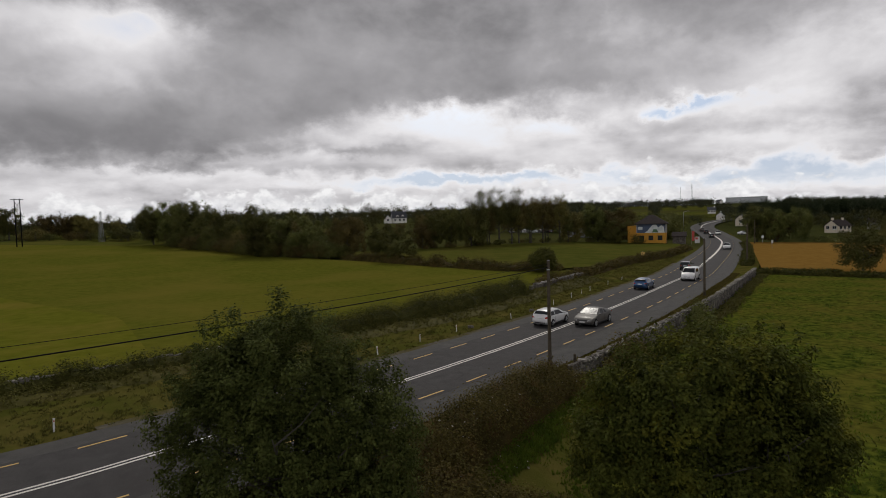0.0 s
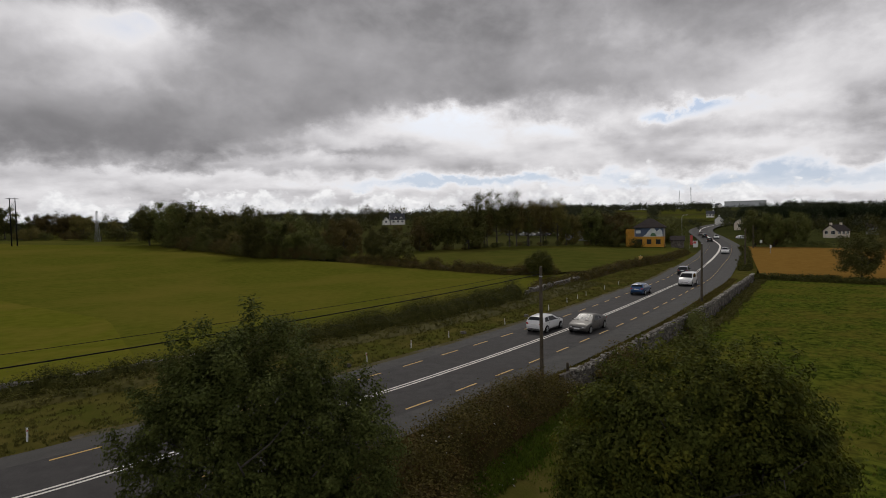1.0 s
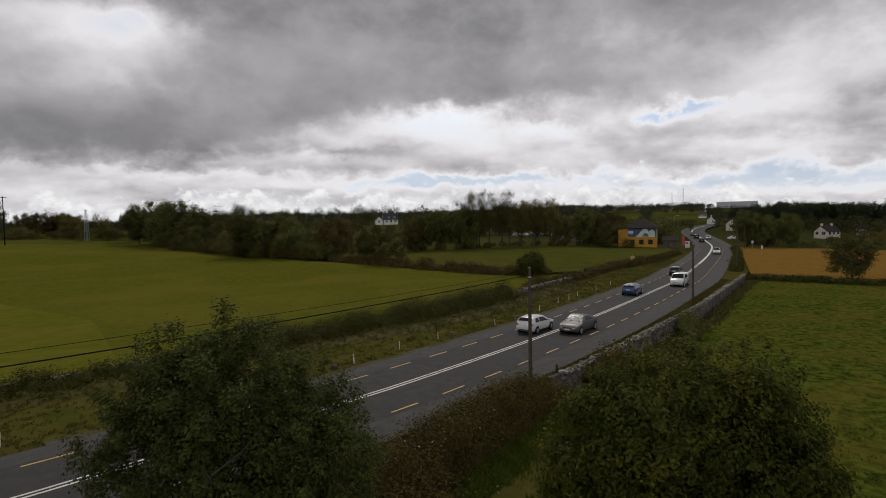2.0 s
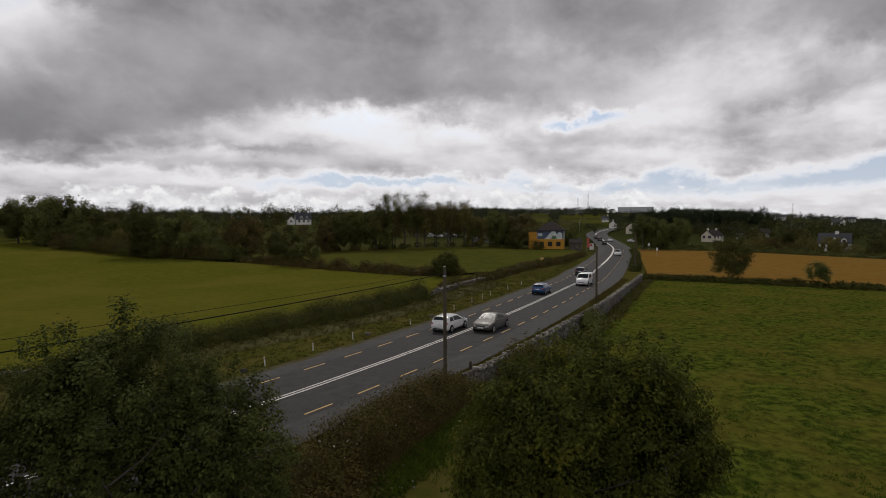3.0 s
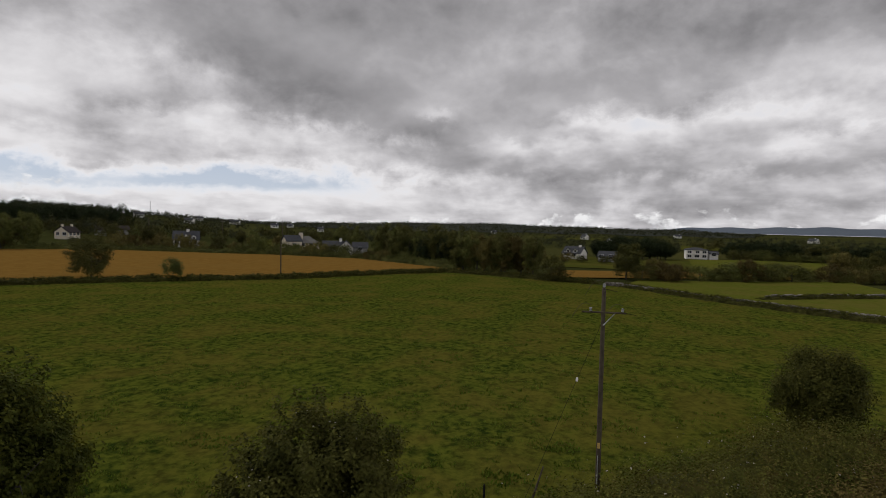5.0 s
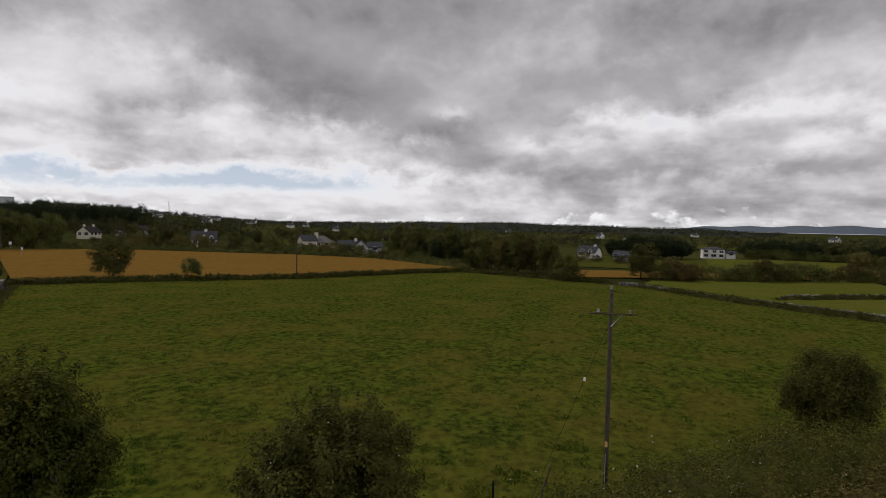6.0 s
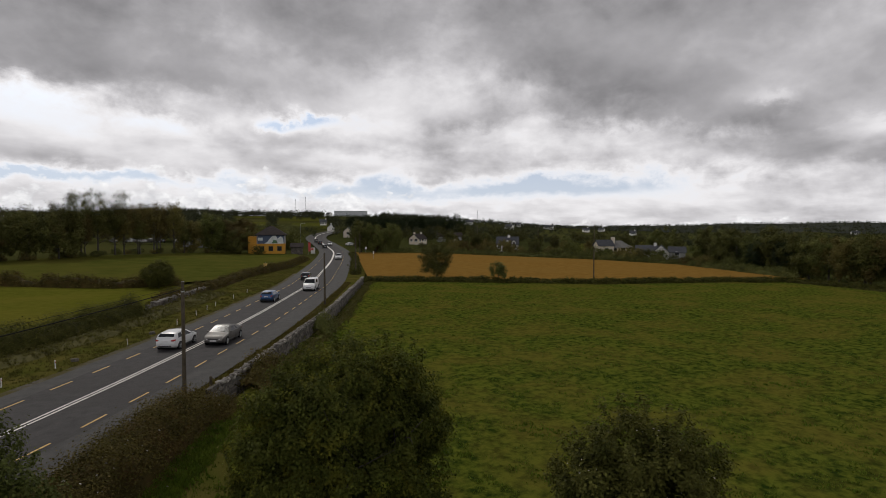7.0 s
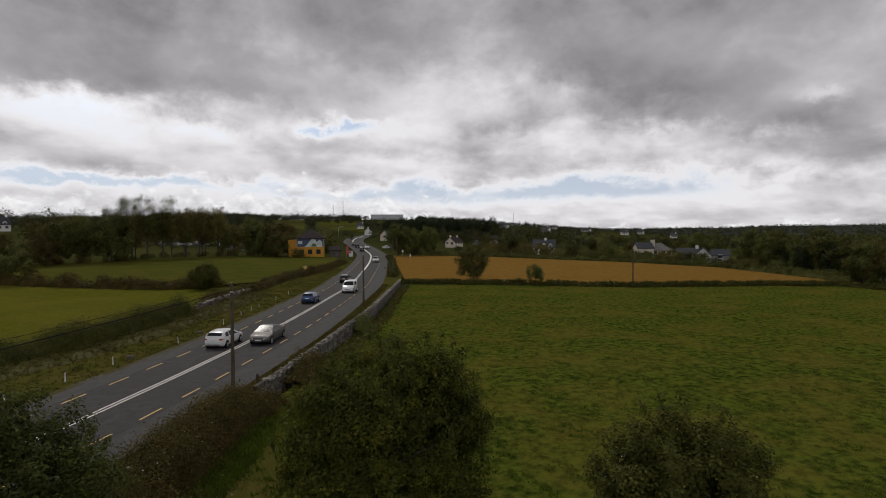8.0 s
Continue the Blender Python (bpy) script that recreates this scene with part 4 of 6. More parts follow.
while len(slope) < 620:
    b, d = wr.uniform(14.5, 28), wr.uniform(218, 560)
    x, y = polar(b, d)
    if np.min(np.hypot(C[:, 0] - x, C[:, 1] - y)) < 13 or math.hypot(x - 69.6, y - 190.5) < 22 or b > 24.5 and d < 330:
        continue
    h = min(wr.uniform(4.5, 8.5), 9.5 + d * math.tan(radians(0.2)) - T(x, y))
    if h > 2.2:
        slope.append((x, y, h))
woods("far_wood", "dark hedgerow trees on the slope behind the inn", slope, 8, "tree_leaf", 260, 1.0)
woods("far_wood", "dark trees along the hill's skyline", [(*polar(b + wr.uniform(-0.3, 0.3), wr.uniform(860, 960)), wr.uniform(2, 3) if 25.5 < b < 31.5 else wr.uniform(2.5, 5) if b > 31 else wr.uniform(3, 7)) for b in np.arange(-52, 56, 0.12)], 2, "wood_leaf", 130, 1.0)
hedgerows = []
for _ in range(75):
    b, d = wr.uniform(38, 112), 10 ** wr.uniform(2.45, 3.25)
    x, y = polar(b, d)
    a, ln = wr.choice((0.3, 1.9)) + radians(b) + wr.uniform(-0.25, 0.25), wr.uniform(40, 160)
    hedgerows += [(x + math.cos(a) * s + wr.uniform(-4, 4), y + math.sin(a) * s + wr.uniform(-4, 4), wr.uniform(2.0, 4.6)) for s in np.arange(-ln / 2, ln / 2, 5.0)]
woods("far_wood", "dark woods and thickets on the plain", [(*polar(wr.uniform(46, 110), wr.uniform(260, 950)), wr.uniform(3, 5.5)) for _ in range(260)], 5, "wood_leaf", 150, 1.2)
woods("far_hedgerows", "dark hedgerows across the far plain", hedgerows, 3, "wood_leaf", 110, 1.2)
ridge_in, ridge_out = [polar(b, 1100 + 120 * math.sin(b * 0.9)) for b in np.arange(38, 100, 1.0)], [polar(b, 2600) for b in np.arange(38, 100, 1.0)]
patch("field_ridge", ridge_in, ridge_out, 120, 40, M["far_wood"], 0.25, 0.6, "dark wooded ridge on the horizon", "woods")
woods("far_wood", "dark woods along the horizon ridge", [(*polar(wr.uniform(40, 100), wr.uniform(1150, 2400)), wr.uniform(5, 8)) for _ in range(2600)], 4, "wood_leaf", 44, 2.0)

# hills and water at the horizon; distance haze is put into the hills' blue
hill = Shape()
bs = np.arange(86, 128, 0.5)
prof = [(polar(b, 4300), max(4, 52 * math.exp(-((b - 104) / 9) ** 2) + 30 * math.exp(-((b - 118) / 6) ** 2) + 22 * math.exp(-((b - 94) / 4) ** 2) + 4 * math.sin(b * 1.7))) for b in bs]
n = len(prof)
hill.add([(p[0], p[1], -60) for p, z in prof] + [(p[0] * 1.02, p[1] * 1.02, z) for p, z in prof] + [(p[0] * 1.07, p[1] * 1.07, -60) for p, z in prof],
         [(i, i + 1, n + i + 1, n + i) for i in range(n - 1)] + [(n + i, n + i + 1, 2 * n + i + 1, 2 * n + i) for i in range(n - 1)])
tagged(new("backdrop_hills", hill.mesh("backdrop_hills", M["far_hill"], True)), "hills on the horizon, coloured blue for distance haze", "hills", kind="structure")
wv = [(*polar(b, d), 2.5) for d in (2900, 4250) for b in (96, 104, 112, 124)]
tagged(new("water", mesh_of("water", wv, [(0, 1, 5, 4), (1, 2, 6, 5), (2, 3, 7, 6)], M["water"])), "pale strip of water below far hills", "water", kind="structure")


# ---- hedges, brambles, tufts ----
def hedge(name, label, line, width, height, mat, per_m, size, seed, category="hedge", wild=0.5, blooms=0):
    """An uneven bank of leaves over a dark twiggy core."""
    r = np.random.default_rng(seed)
    xy, d = line_points(line, 0.8)
    nrm = np.stack([-d[:, 1], d[:, 0]], 1)
    lift = np.array([1 + wild * noise.noise((x * 0.35, y * 0.35, seed)) + 0.5 * wild * noise.noise((x * 1.1, y * 1.1, seed)) for x, y in xy])
    taper = np.minimum(1, np.minimum(np.arange(len(xy)), np.arange(len(xy))[::-1]) / 3 + 0.35)
    lift = lift * taper
    us = np.linspace(-1, 1, 7)
    core = []
    for (x, y), (nx, ny), l in zip(xy, nrm, lift):
        for u in us:
            w = u * width * 0.5 * (0.85 + 0.15 * l)
            z = height * l * 0.78 * (1 - u * u) ** 0.6
            core.append((x + nx * w, y + ny * w, T(x + nx * w, y + ny * w) - 0.1 + z))
    m = len(us)
    cf = [(i * m + j, i * m + j + 1, (i + 1) * m + j + 1, (i + 1) * m + j) for i in range(len(xy) - 1) for j in range(m - 1)]
    cf = [t for q in cf for t in ((q[0], q[1], q[2]), (q[0], q[2], q[3]))]
    n = int(per_m * 0.8 * len(xy))
    n_c = max(20, n // 16)
    i = r.integers(0, len(xy), n_c)
    u = r.uniform(-1, 1, n_c)
    base = xy[i] + nrm[i] * (u * width * 0.5)[:, None] + r.normal(0, 0.3, (n_c, 2))
    z = terrain(base[:, 0], base[:, 1]) + height * lift[i] * (1 - np.abs(u) ** 2.2) ** 0.6 * r.uniform(0.72, 1.05, n_c)
    v, f = leaves(r, np.column_stack([base, z]), min(0.28, height * 0.16), n, size, outward=np.column_stack([nrm[i] * u[:, None], 0.5 + 0 * u]))
    ob = new(name, mesh_of(name, np.concatenate([np.array(core), v]), np.concatenate([np.array(cf), f + len(core)]), mat))
    tagged(ob, label, category, kind="stuff")
    if blooms:
        b = base[r.integers(0, n_c, blooms)]
        bz = terrain(b[:, 0], b[:, 1]) + height * 0.95
        v, f = leaves(r, np.column_stack([b, bz]), 0.25, blooms, 0.10)
        part("blossom", mesh_of("blossom", v, f, M["bloom"]), ob, "pale flower heads")
    return ob


hedge("bramble_bank", "brown-green bramble hedge along the road edge", [(-8, 13.5), (-4.0, 17.4), (0.5, 22.0), (3.4, 26.3), (5.8, 29.6), (7.2, 31.6)], 3.2, 1.5, M["bramble"], 2300, 0.105, 41, "bramble hedge", 0.35, 60)
hedge("bramble_bank", "bramble clump at the end of a stone wall", [(6.9, 29.6), (7.9, 30.6), (8.9, 31.7)], 1.7, 1.0, M["bramble"], 900, 0.11, 59, "bramble hedge", 0.4)
hedge("bramble_bank", "low brown bramble thicket below the trees", [(-4, 12), (-0.5, 16.5), (1.6, 20.5)], 6.5, 1.5, M["bramble"], 2200, 0.12, 42, "bramble hedge", 0.5, 50)
hedge("bramble_bank", "green bramble thicket on a bank with pale flowers", [(13.5, 2.2), (17.5, 0.5), (22.0, -3.0), (26.5, -6.8), (31, -10.5)], 7.0, 1.9, M["bramble_green"], 2300, 0.105, 43, "bramble hedge", 0.6, 150)
hedge("long_grass", "tall tan dry grass behind a bramble bank", [(18, -6.5), (23.5, -8.6), (28, -11), (33, -14.5)], 5.5, 1.5, M["tan_blade"], 1300, 0.12, 57, "grass", 0.5)
hedge("long_grass", "brown rank weeds below the trees", [(0.4, 11.5), (2.4, 15.5), (3.9, 19.2)], 4.6, 0.85, M["bramble"], 2000, 0.085, 58, "grass", 0.7, 12)
hedge("long_grass", "long olive grass on the bank below a hedge", [(-30, 26.5), (-22, 33), (-13.2, 41.6), (-8, 46.6), (-2.0, 52.2), (5, 60.0), (14, 73.5), (24, 88)], 4.2, 0.45, M["verge_blade"], 520, 0.13, 53, "grass", 0.9)
hedge("hedge", "overgrown bramble hedge between verge and meadow", [(-15.5, 41.5), (-10.8, 46.2), (-4.6, 52.2), (2.7, 60.2), (10.2, 71.0)], 3.0, 1.8, M["bush_leaf"], 1300, 0.12, 44, "hedge", 0.95, 20)
hedge("hedge", "ragged scrub along a field boundary", [(-24, 132), (-4, 116.3), (12, 104), (22, 102.6)], 2.6, 1.7, M["bramble"], 240, 0.25, 45, "hedge", 0.6)
hedge("hedge", "low scrub along the road side of a field", [(13, 77), (22, 90), (36, 111.5), (51.5, 128.5), (67, 153)], 2.4, 1.3, M["bramble"], 260, 0.23, 46, "hedge", 0.6)
hedge("hedge", "dark low hedge between pasture and grain field", [(50.5, 89.5), (60, 81), (69, 72.6), (81, 59.8), (101, 48.3), (112, 39.5), (107, 22), (103, 8)], 1.8, 0.85, M["bush_leaf"], 380, 0.22, 47, "hedge", 0.45)
hedge("hedge", "dark hedge behind the grain field", [(102, 168), (119, 151), (137.5, 103), (138, 75), (119, 41)], 3.0, 1.7, M["tree_leaf"], 200, 0.32, 48, "hedge", 0.5)
hedge("hedge", "rough hedge between the road and a grain field", [(56, 102), (66, 120.5), (80.5, 147), (92.5, 171)], 1.8, 0.75, M["bush_leaf"], 260, 0.24, 54, "hedge", 0.6)
hedge("hedge", "ivy and brambles climbing a stone wall", [(10.6, 33.6), (12.5, 36.4), (14.2, 38.6)], 1.8, 1.5, M["bramble"], 420, 0.16, 49, "ivy", 0.4)
hedge("hedge", "ivy and rough growth along the foot of a stone wall", [(13.4, 36.6), (19.0, 43.6), (29.9, 57.6), (40.0, 71.9), (50.4, 86.9)], 0.9, 0.26, M["verge_blade"], 400, 0.13, 55, "ivy", 0.8)
hedge("hedge", "dark bramble clump against a stone wall", [(22.4, 48.8), (24.5, 51.6)], 1.8, 2.1, M["tree_leaf"], 420, 0.18, 50, "bramble hedge", 0.3)
hedge("hedge", "bramble growth over an old stone wall", [(-27, 30.6), (-21.3, 34.8), (-15.6, 40.6)], 2.4, 1.2, M["bush_leaf"], 520, 0.14, 51, "hedge", 0.6)
plant_bush = tree("bush", "round dark thorn bush standing in a field corner", (17.8, 100.2, T(17.8, 100.2)), 4.2, 2.5, 2.5, 2.1, M["bush_leaf"], 12000, 0.22, 61, 200, 0.3, 0.1, 2.1, None, 7, category="bush", low=-0.9)
tree("tree", "small open ash tree in front of a grain field", (64.5, 85.0, T(64.5, 85)), 6.9, 3.0, 2.9, 3.3, M["tree_leaf"], 12000, 0.23, 62, 150, 0.34, 0.14, 3.5, None, 14, low=-0.85, lumps=0.5)
tree("tree", "small wind-bent thorn tree before a grain field", (69.3, 72.6, T(69.3, 72.6)), 3.6, 1.5, 1.4, 1.4, M["tree_leaf"], 5000, 0.17, 63, 70, 0.24, 0.1, 2.3, None, 9, low=-0.9, lumps=0.55, lean=0.4)


def tufts(name, label, spots, mat, height, seed, blades=6):
    r = np.random.default_rng(seed)
    n = len(spots) * blades
    p = np.repeat(np.array(spots), blades, 0) + r.normal(0, 0.10, (n, 2))
    z = terrain(p[:, 0], p[:, 1]) - 0.03
    h = height * r.uniform(0.5, 1.2, n)
    a = r.uniform(0, 6.28, n)
    w = 0.05 * r.uniform(0.7, 1.4, n)
    lean = r.normal(0, 0.35, (n, 2)) * h[:, None]
    v = np.stack([np.column_stack([p[:, 0] - np.cos(a) * w, p[:, 1] - np.sin(a) * w, z]), np.column_stack([p[:, 0] + np.cos(a) * w, p[:, 1] + np.sin(a) * w, z]), np.column_stack([p + lean, z + h])], 1).reshape(-1, 3)
    return tagged(new(name, mesh_of(name, v, np.arange(n * 3).reshape(-1, 3), mat)), label, "grass", kind="stuff")


tr = random.Random(3)
spots = []
while len(spots) < 15000:
    d, b = 8 + 75 * tr.random() ** 1.3, tr.uniform(8, 108)
    x, y = polar(b, d)
    if (x - 8.3) * 0.81 - (y - 31) * 0.585 > 0.6 and x > 3 and noise.noise((x * 0.5, y * 0.5, 1)) + 0.7 * noise.noise((x * 1.5, y * 1.5, 4)) > 0.12 and x * 0.55 + y < 125 - 0.25 * x:
        spots.append((x, y))
tufts("grass_tufts", "rank green grass tufts in the pasture", spots, M["blade"], 0.15, 8)
vs = []
for _ in range(9000):
    i = tr.randrange(60, 300)
    x, y = C[i] + CN[i] * (5.5 + 7.4 * tr.random() ** 1.2) + CD[i] * tr.random()
    vs.append((x, y))
tufts("verge_grass", "long dry and green grass on the verge", vs, M["verge_blade"], 0.15, 9)
vs = []
for _ in range(4500):
    i = tr.randrange(90, 260)
    x, y = C[i] - CN[i] * (5.95 + 1.0 * tr.random()) + CD[i] * tr.random()
    vs.append((x, y))
tufts("verge_grass", "dry olive grass between road and wall", vs, M["dry_blade"], 0.2, 10)
vs = [(tr.uniform(2, 9), tr.uniform(17, 29)) for _ in range(6500)]
tufts("verge_grass", "green grass beside the bramble hedge", [p for p in vs if (p[0] - 8.3) * 0.81 - (p[1] - 31) * 0.585 < 1.5], M["blade"], 0.18, 12)

# ---- dry stone walls ----
def stone_mesh(seed):
    r = random.Random(seed)
    bm = bmesh.new()
    bmesh.ops.create_cube(bm, size=1)
    for p in bm.verts:
        p.co += Vector((r.uniform(-0.2, 0.2), r.uniform(-0.2, 0.2), r.uniform(-0.2, 0.2)))
    bmesh.ops.bevel(bm, geom=bm.edges[:], offset=0.12, segments=1, affect="EDGES")
    bm.verts.index_update()
    v = np.array([p.co[:] for p in bm.verts])
    f = [[q.index for q in t.verts] for t in bm.faces]
    bm.free()
    return v, f


STONES = [stone_mesh(i) for i in range(6)]
STONE_MESHES = [mesh_of("stone", v, f, M["stone"]) for v, f in STONES]


def stone_wall(name, label, line, low, high, thick, size, seed, singles=0, batter=0.12):
    """Courses of rough stones on both faces, cope stones on top, over a core."""
    r = random.Random(seed)
    xy, d = line_points(line, 0.5)
    n = len(xy)
    tops = [high + 0.14 * noise.noise((x * 0.5, y * 0.5, seed)) - 0.7 * max(0.0, 1 - q / 4.0) for q, (x, y) in enumerate(xy)]
    core = []
    for (x, y), (ux, uy), h in zip(xy, d, tops):
        g = T(x, y)
        for o, z in ((-thick / 2 + 0.08, low), (-thick / 2 + 0.12, h - 0.1), (thick / 2 - 0.12, h - 0.1), (thick / 2 - 0.08, low)):
            core.append((x - uy * o, y + ux * o, z + (g if low > -0.5 else 0)))
    cf = [(i * 4 + j, i * 4 + j + 1, (i + 1) * 4 + j + 1, (i + 1) * 4 + j) for i in range(n - 1) for j in range(3)] + [(0, 1, 2, 3), (n * 4 - 1, n * 4 - 2, n * 4 - 3, n * 4 - 4)]
    wall = tagged(new(name, mesh_of(name, core, cf, M["mortar"])), label, "stone wall", kind="structure")
    V, F, k, placed = [], [], 0, 0
    CV, CF, ck = [], [], 0
    s_all = np.concatenate([[0], np.cumsum(np.hypot(*np.diff(xy, axis=0).T))])
    jobs = []
    z = low + size * 0.3
    while z < high - size * 0.25:
        hgt = size * r.uniform(0.55, 0.85)
        for side in (1, -1):
            s = r.uniform(0, size)
            while s < s_all[-1]:
                ln = size * r.uniform(0.8, 1.6)
                jobs.append((s + ln / 2, side * (thick / 2 - 0.09 - batter * (z - low) * 0.5), z + hgt / 2, ln, size * 0.7, hgt))
                s += ln * 1.03
        z += hgt * 0.98
    s = 0
    while s < s_all[-1]:
        ln = size * r.uniform(0.7, 1.5)
        jobs.append((s + ln / 2, 0.0, None, ln, thick * r.uniform(0.75, 1.0), size * r.uniform(0.5, 0.8)))
        s += ln
    jobs.sort(key=lambda j: j[0])
    for s, o, z, ln, w, hgt in jobs:
        x, y = np.interp(s, s_all, xy[:, 0]), np.interp(s, s_all, xy[:, 1])
        i = min(int(np.searchsorted(s_all, s)), n - 1)
        ux, uy = d[i]
        g = T(x, y) if low > -0.5 else 0
        zz = (z if z is not None else tops[i] - 0.02 + r.uniform(-0.06, 0.10)) + g
        m = Matrix.Translation((x - uy * o, y + ux * o, zz)) @ Matrix.Rotation(math.atan2(uy, ux) + r.uniform(-0.12, 0.12), 4, "Z") @ Matrix.Rotation(r.uniform(-0.14, 0.14), 4, "X") @ Matrix.Rotation(r.uniform(-0.12, 0.12), 4, "Y") @ Matrix.Diagonal((ln * 1.06, w, hgt * 1.08, 1))
        kind = r.randrange(6)
        if z is None:
            v, f = STONES[kind]
            CV.append(v @ np.array(m.to_3x3()).T + np.array(m.translation))
            CF += [[q + ck for q in t] for t in f]
            ck += len(v)
        elif placed < singles and (o <= 0):
            part("stone", STONE_MESHES[kind], wall, m=m)
            placed += 1
        else:
            v, f = STONES[kind]
            mv = np.array(m.to_3x3())
            V.append(v @ mv.T + np.array(m.translation))
            F += [[q + k for q in t] for t in f]
            k += len(v)
    coping = part("coping", mesh_of("coping", np.concatenate(CV), CF, M["cope"]), wall, "pale rough cope stones")
    coping["kind"] = "stuff"
    if V:
        rest = part("rubble", mesh_of("rubble", np.concatenate(V), F, M["stone_stuff"]), wall)
        rest["kind"] = "stuff"
    return wall


stone_wall("wall_roadside", "grey limestone wall between road and pasture", WALL, -0.9, 0.95, 0.5, 0.21, 5, 300)
stone_wall("wall_meadow", "broken low stone wall beside the meadow", [(-28, 30), (-21.8, 34.6), (-15.6, 41.2)], -0.1, 0.62, 0.5, 0.4, 6)
stone_wall("wall_verge", "low pale stone wall beside the verge", [(11.3, 72.4), (16.5, 80.6), (22.2, 89.2)], -0.1, 0.85, 0.5, 0.42, 7)
stone_wall("wall_pasture", "old dry stone wall across the pasture's end", [(103, 6.5), (94.5, -3), (87, -11), (77.5, -26), (70, -42)], -0.1, 0.52, 0.5, 0.26, 8)
stone_wall("wall_field", "short dry stone wall between small fields", [(94, -17), (100, -26), (106, -36)], -0.1, 0.5, 0.5, 0.26, 9)
hedge("hedge", "brambles along a short stone wall", [(93.2, -16.6), (99.2, -25.6), (105.2, -35.6)], 1.5, 0.62, M["bush_leaf"], 300, 0.16, 56, "hedge", 0.6)
hedge("hedge", "brambles grown over the foot of a stone wall", [(101.5, 4), (93.5, -3.5), (86, -11), (76.2, -25), (69, -41)], 1.8, 0.72, M["bush_leaf"], 340, 0.16, 52, "hedge", 0.5)


# ---- poles, wires, signs ----
def pole(label, x, y, top, r, lean=(0, 0), category="utility pole", group="roadside poles", base=None):
    g = T(x, y) if base is None else base
    ob = tagged(new("utility_pole"), label, category, group)
    ob.location = (x, y, g)
    h = top - g
    part("pole", Shape().tube([(0, 0, -0.4), (0, 0, 0.2), (lean[0] * 0.5, lean[1] * 0.5, h * 0.5), (lean[0], lean[1], h - 0.05), (lean[0], lean[1], h)], [r, r, r * 0.88, r * 0.74, r * 0.45], 14).mesh("pole", M["wood"], True), ob)
    return ob


p1 = pole("tall brown wooden telephone pole at the road edge", 6.7, 33.65, 7.06, 0.12)
part("end_clamp", Shape().tube([(0, 0, 6.42), (0, 0, 6.5)], [0.102, 0.102], 12).mesh("end_clamp", M["steel"]), p1)
part("pole_cap", Shape().tube([(0, 0, 6.98), (0, 0, 7.05)], [0.085, 0.072], 12).mesh("pole_cap", M["steel"]), p1)
p2 = pole("brown wooden telephone pole beside the road", 30.85, 65.0, 6.9, 0.14)
part("pole_cap", Shape().tube([(0, 0, 6.88), (0, 0, 6.95)], [0.11, 0.09], 12).mesh("pole_cap", M["steel"]), p2)
p3 = pole("brown wooden telephone pole at the wall's end", 58.4, 106.6, 7.9, 0.15)
p4 = pole("slim wooden telephone pole by the bend", 92, 164.5, 7.9, 0.15)
pf = pole("grey wooden pole at the edge of a grain field", 81.7, 60.6, 6.7, 0.12)
pole("wooden power pole among the hedges", 196, 178, 11, 0.2, group="distant poles")
pole("wooden power pole among the hedges", 168, 190, 11, 0.2, group="distant poles")
pole("wooden power pole among the hedges", 150, 74, 8.5, 0.16, group="distant poles")
pole("wooden power pole near far gardens", 215, 160, 11, 0.2, group="distant poles")
pole("leaning pole behind the first telephone pole", -26, -3, 7.2, 0.14, group="roadside poles")

# telephone cable from the first pole
def cable(label, a, b, sag, r):
    pts = [Vector(a).lerp(Vector(b), t) - Vector((0, 0, 4 * sag * t * (1 - t))) for t in np.linspace(0, 1, 25)]
    return tagged(new("overhead_cable", Shape().tube(pts, [r] * 25, 6).mesh("overhead_cable", M["cable"], True)), label, "cable", "overhead cables")


cable("black overhead telephone cable hanging between poles", (6.7, 33.65, 6.6), (-26, -3, 6.9), 0.55, 0.022)
cable("thin overhead wire above the meadow edge", (6.7, 33.65, 6.8), (-26, -3, 7.3), 0.5, 0.009)

# power pole in the pasture with crossarm, insulators and stay
EX, EY = 23.0, 1.05
ep = pole("weathered wooden power pole with insulators in the pasture", EX, EY, 7.6, 0.105, (0.05, 0.0), "power pole", "power poles")
hz = 7.6 - T(EX, EY)
turn = Matrix.Rotation(radians(100), 4, "Z")


def on_pole(pts):
    return [turn @ Vector(p) + Vector((0.05, 0, 0)) for p in pts]


part("crossarm", Shape().tube(on_pole([(-0.85, 0.16, hz - 0.98), (0.85, 0.16, hz - 0.98)]), [0.036, 0.036], 6).mesh("crossarm", M["wood"]), ep, "thin weathered crossarm")
part("crossarm", Shape().tube(on_pole([(0, -0.55, hz - 0.12), (0, 0.55, hz - 0.12)]), [0.025, 0.025], 6).mesh("crossarm", M["wood"]), ep, "short top bracket")
for x, y, z in ((-0.72, 0.16, hz - 0.95), (0.5, 0.16, hz - 0.95), (0, 0.05, hz + 0.0)):
    s = Shape()
    for j in range(3):
        s.tube(on_pole([(x, y, z + 0.01 + 0.05 * j), (x, y, z + 0.035 + 0.05 * j), (x, y, z + 0.06 + 0.05 * j)]), [0.03, 0.062, 0.03], 10)
    part("insulator", s.mesh("insulator", M["porcelain"], True), ep)
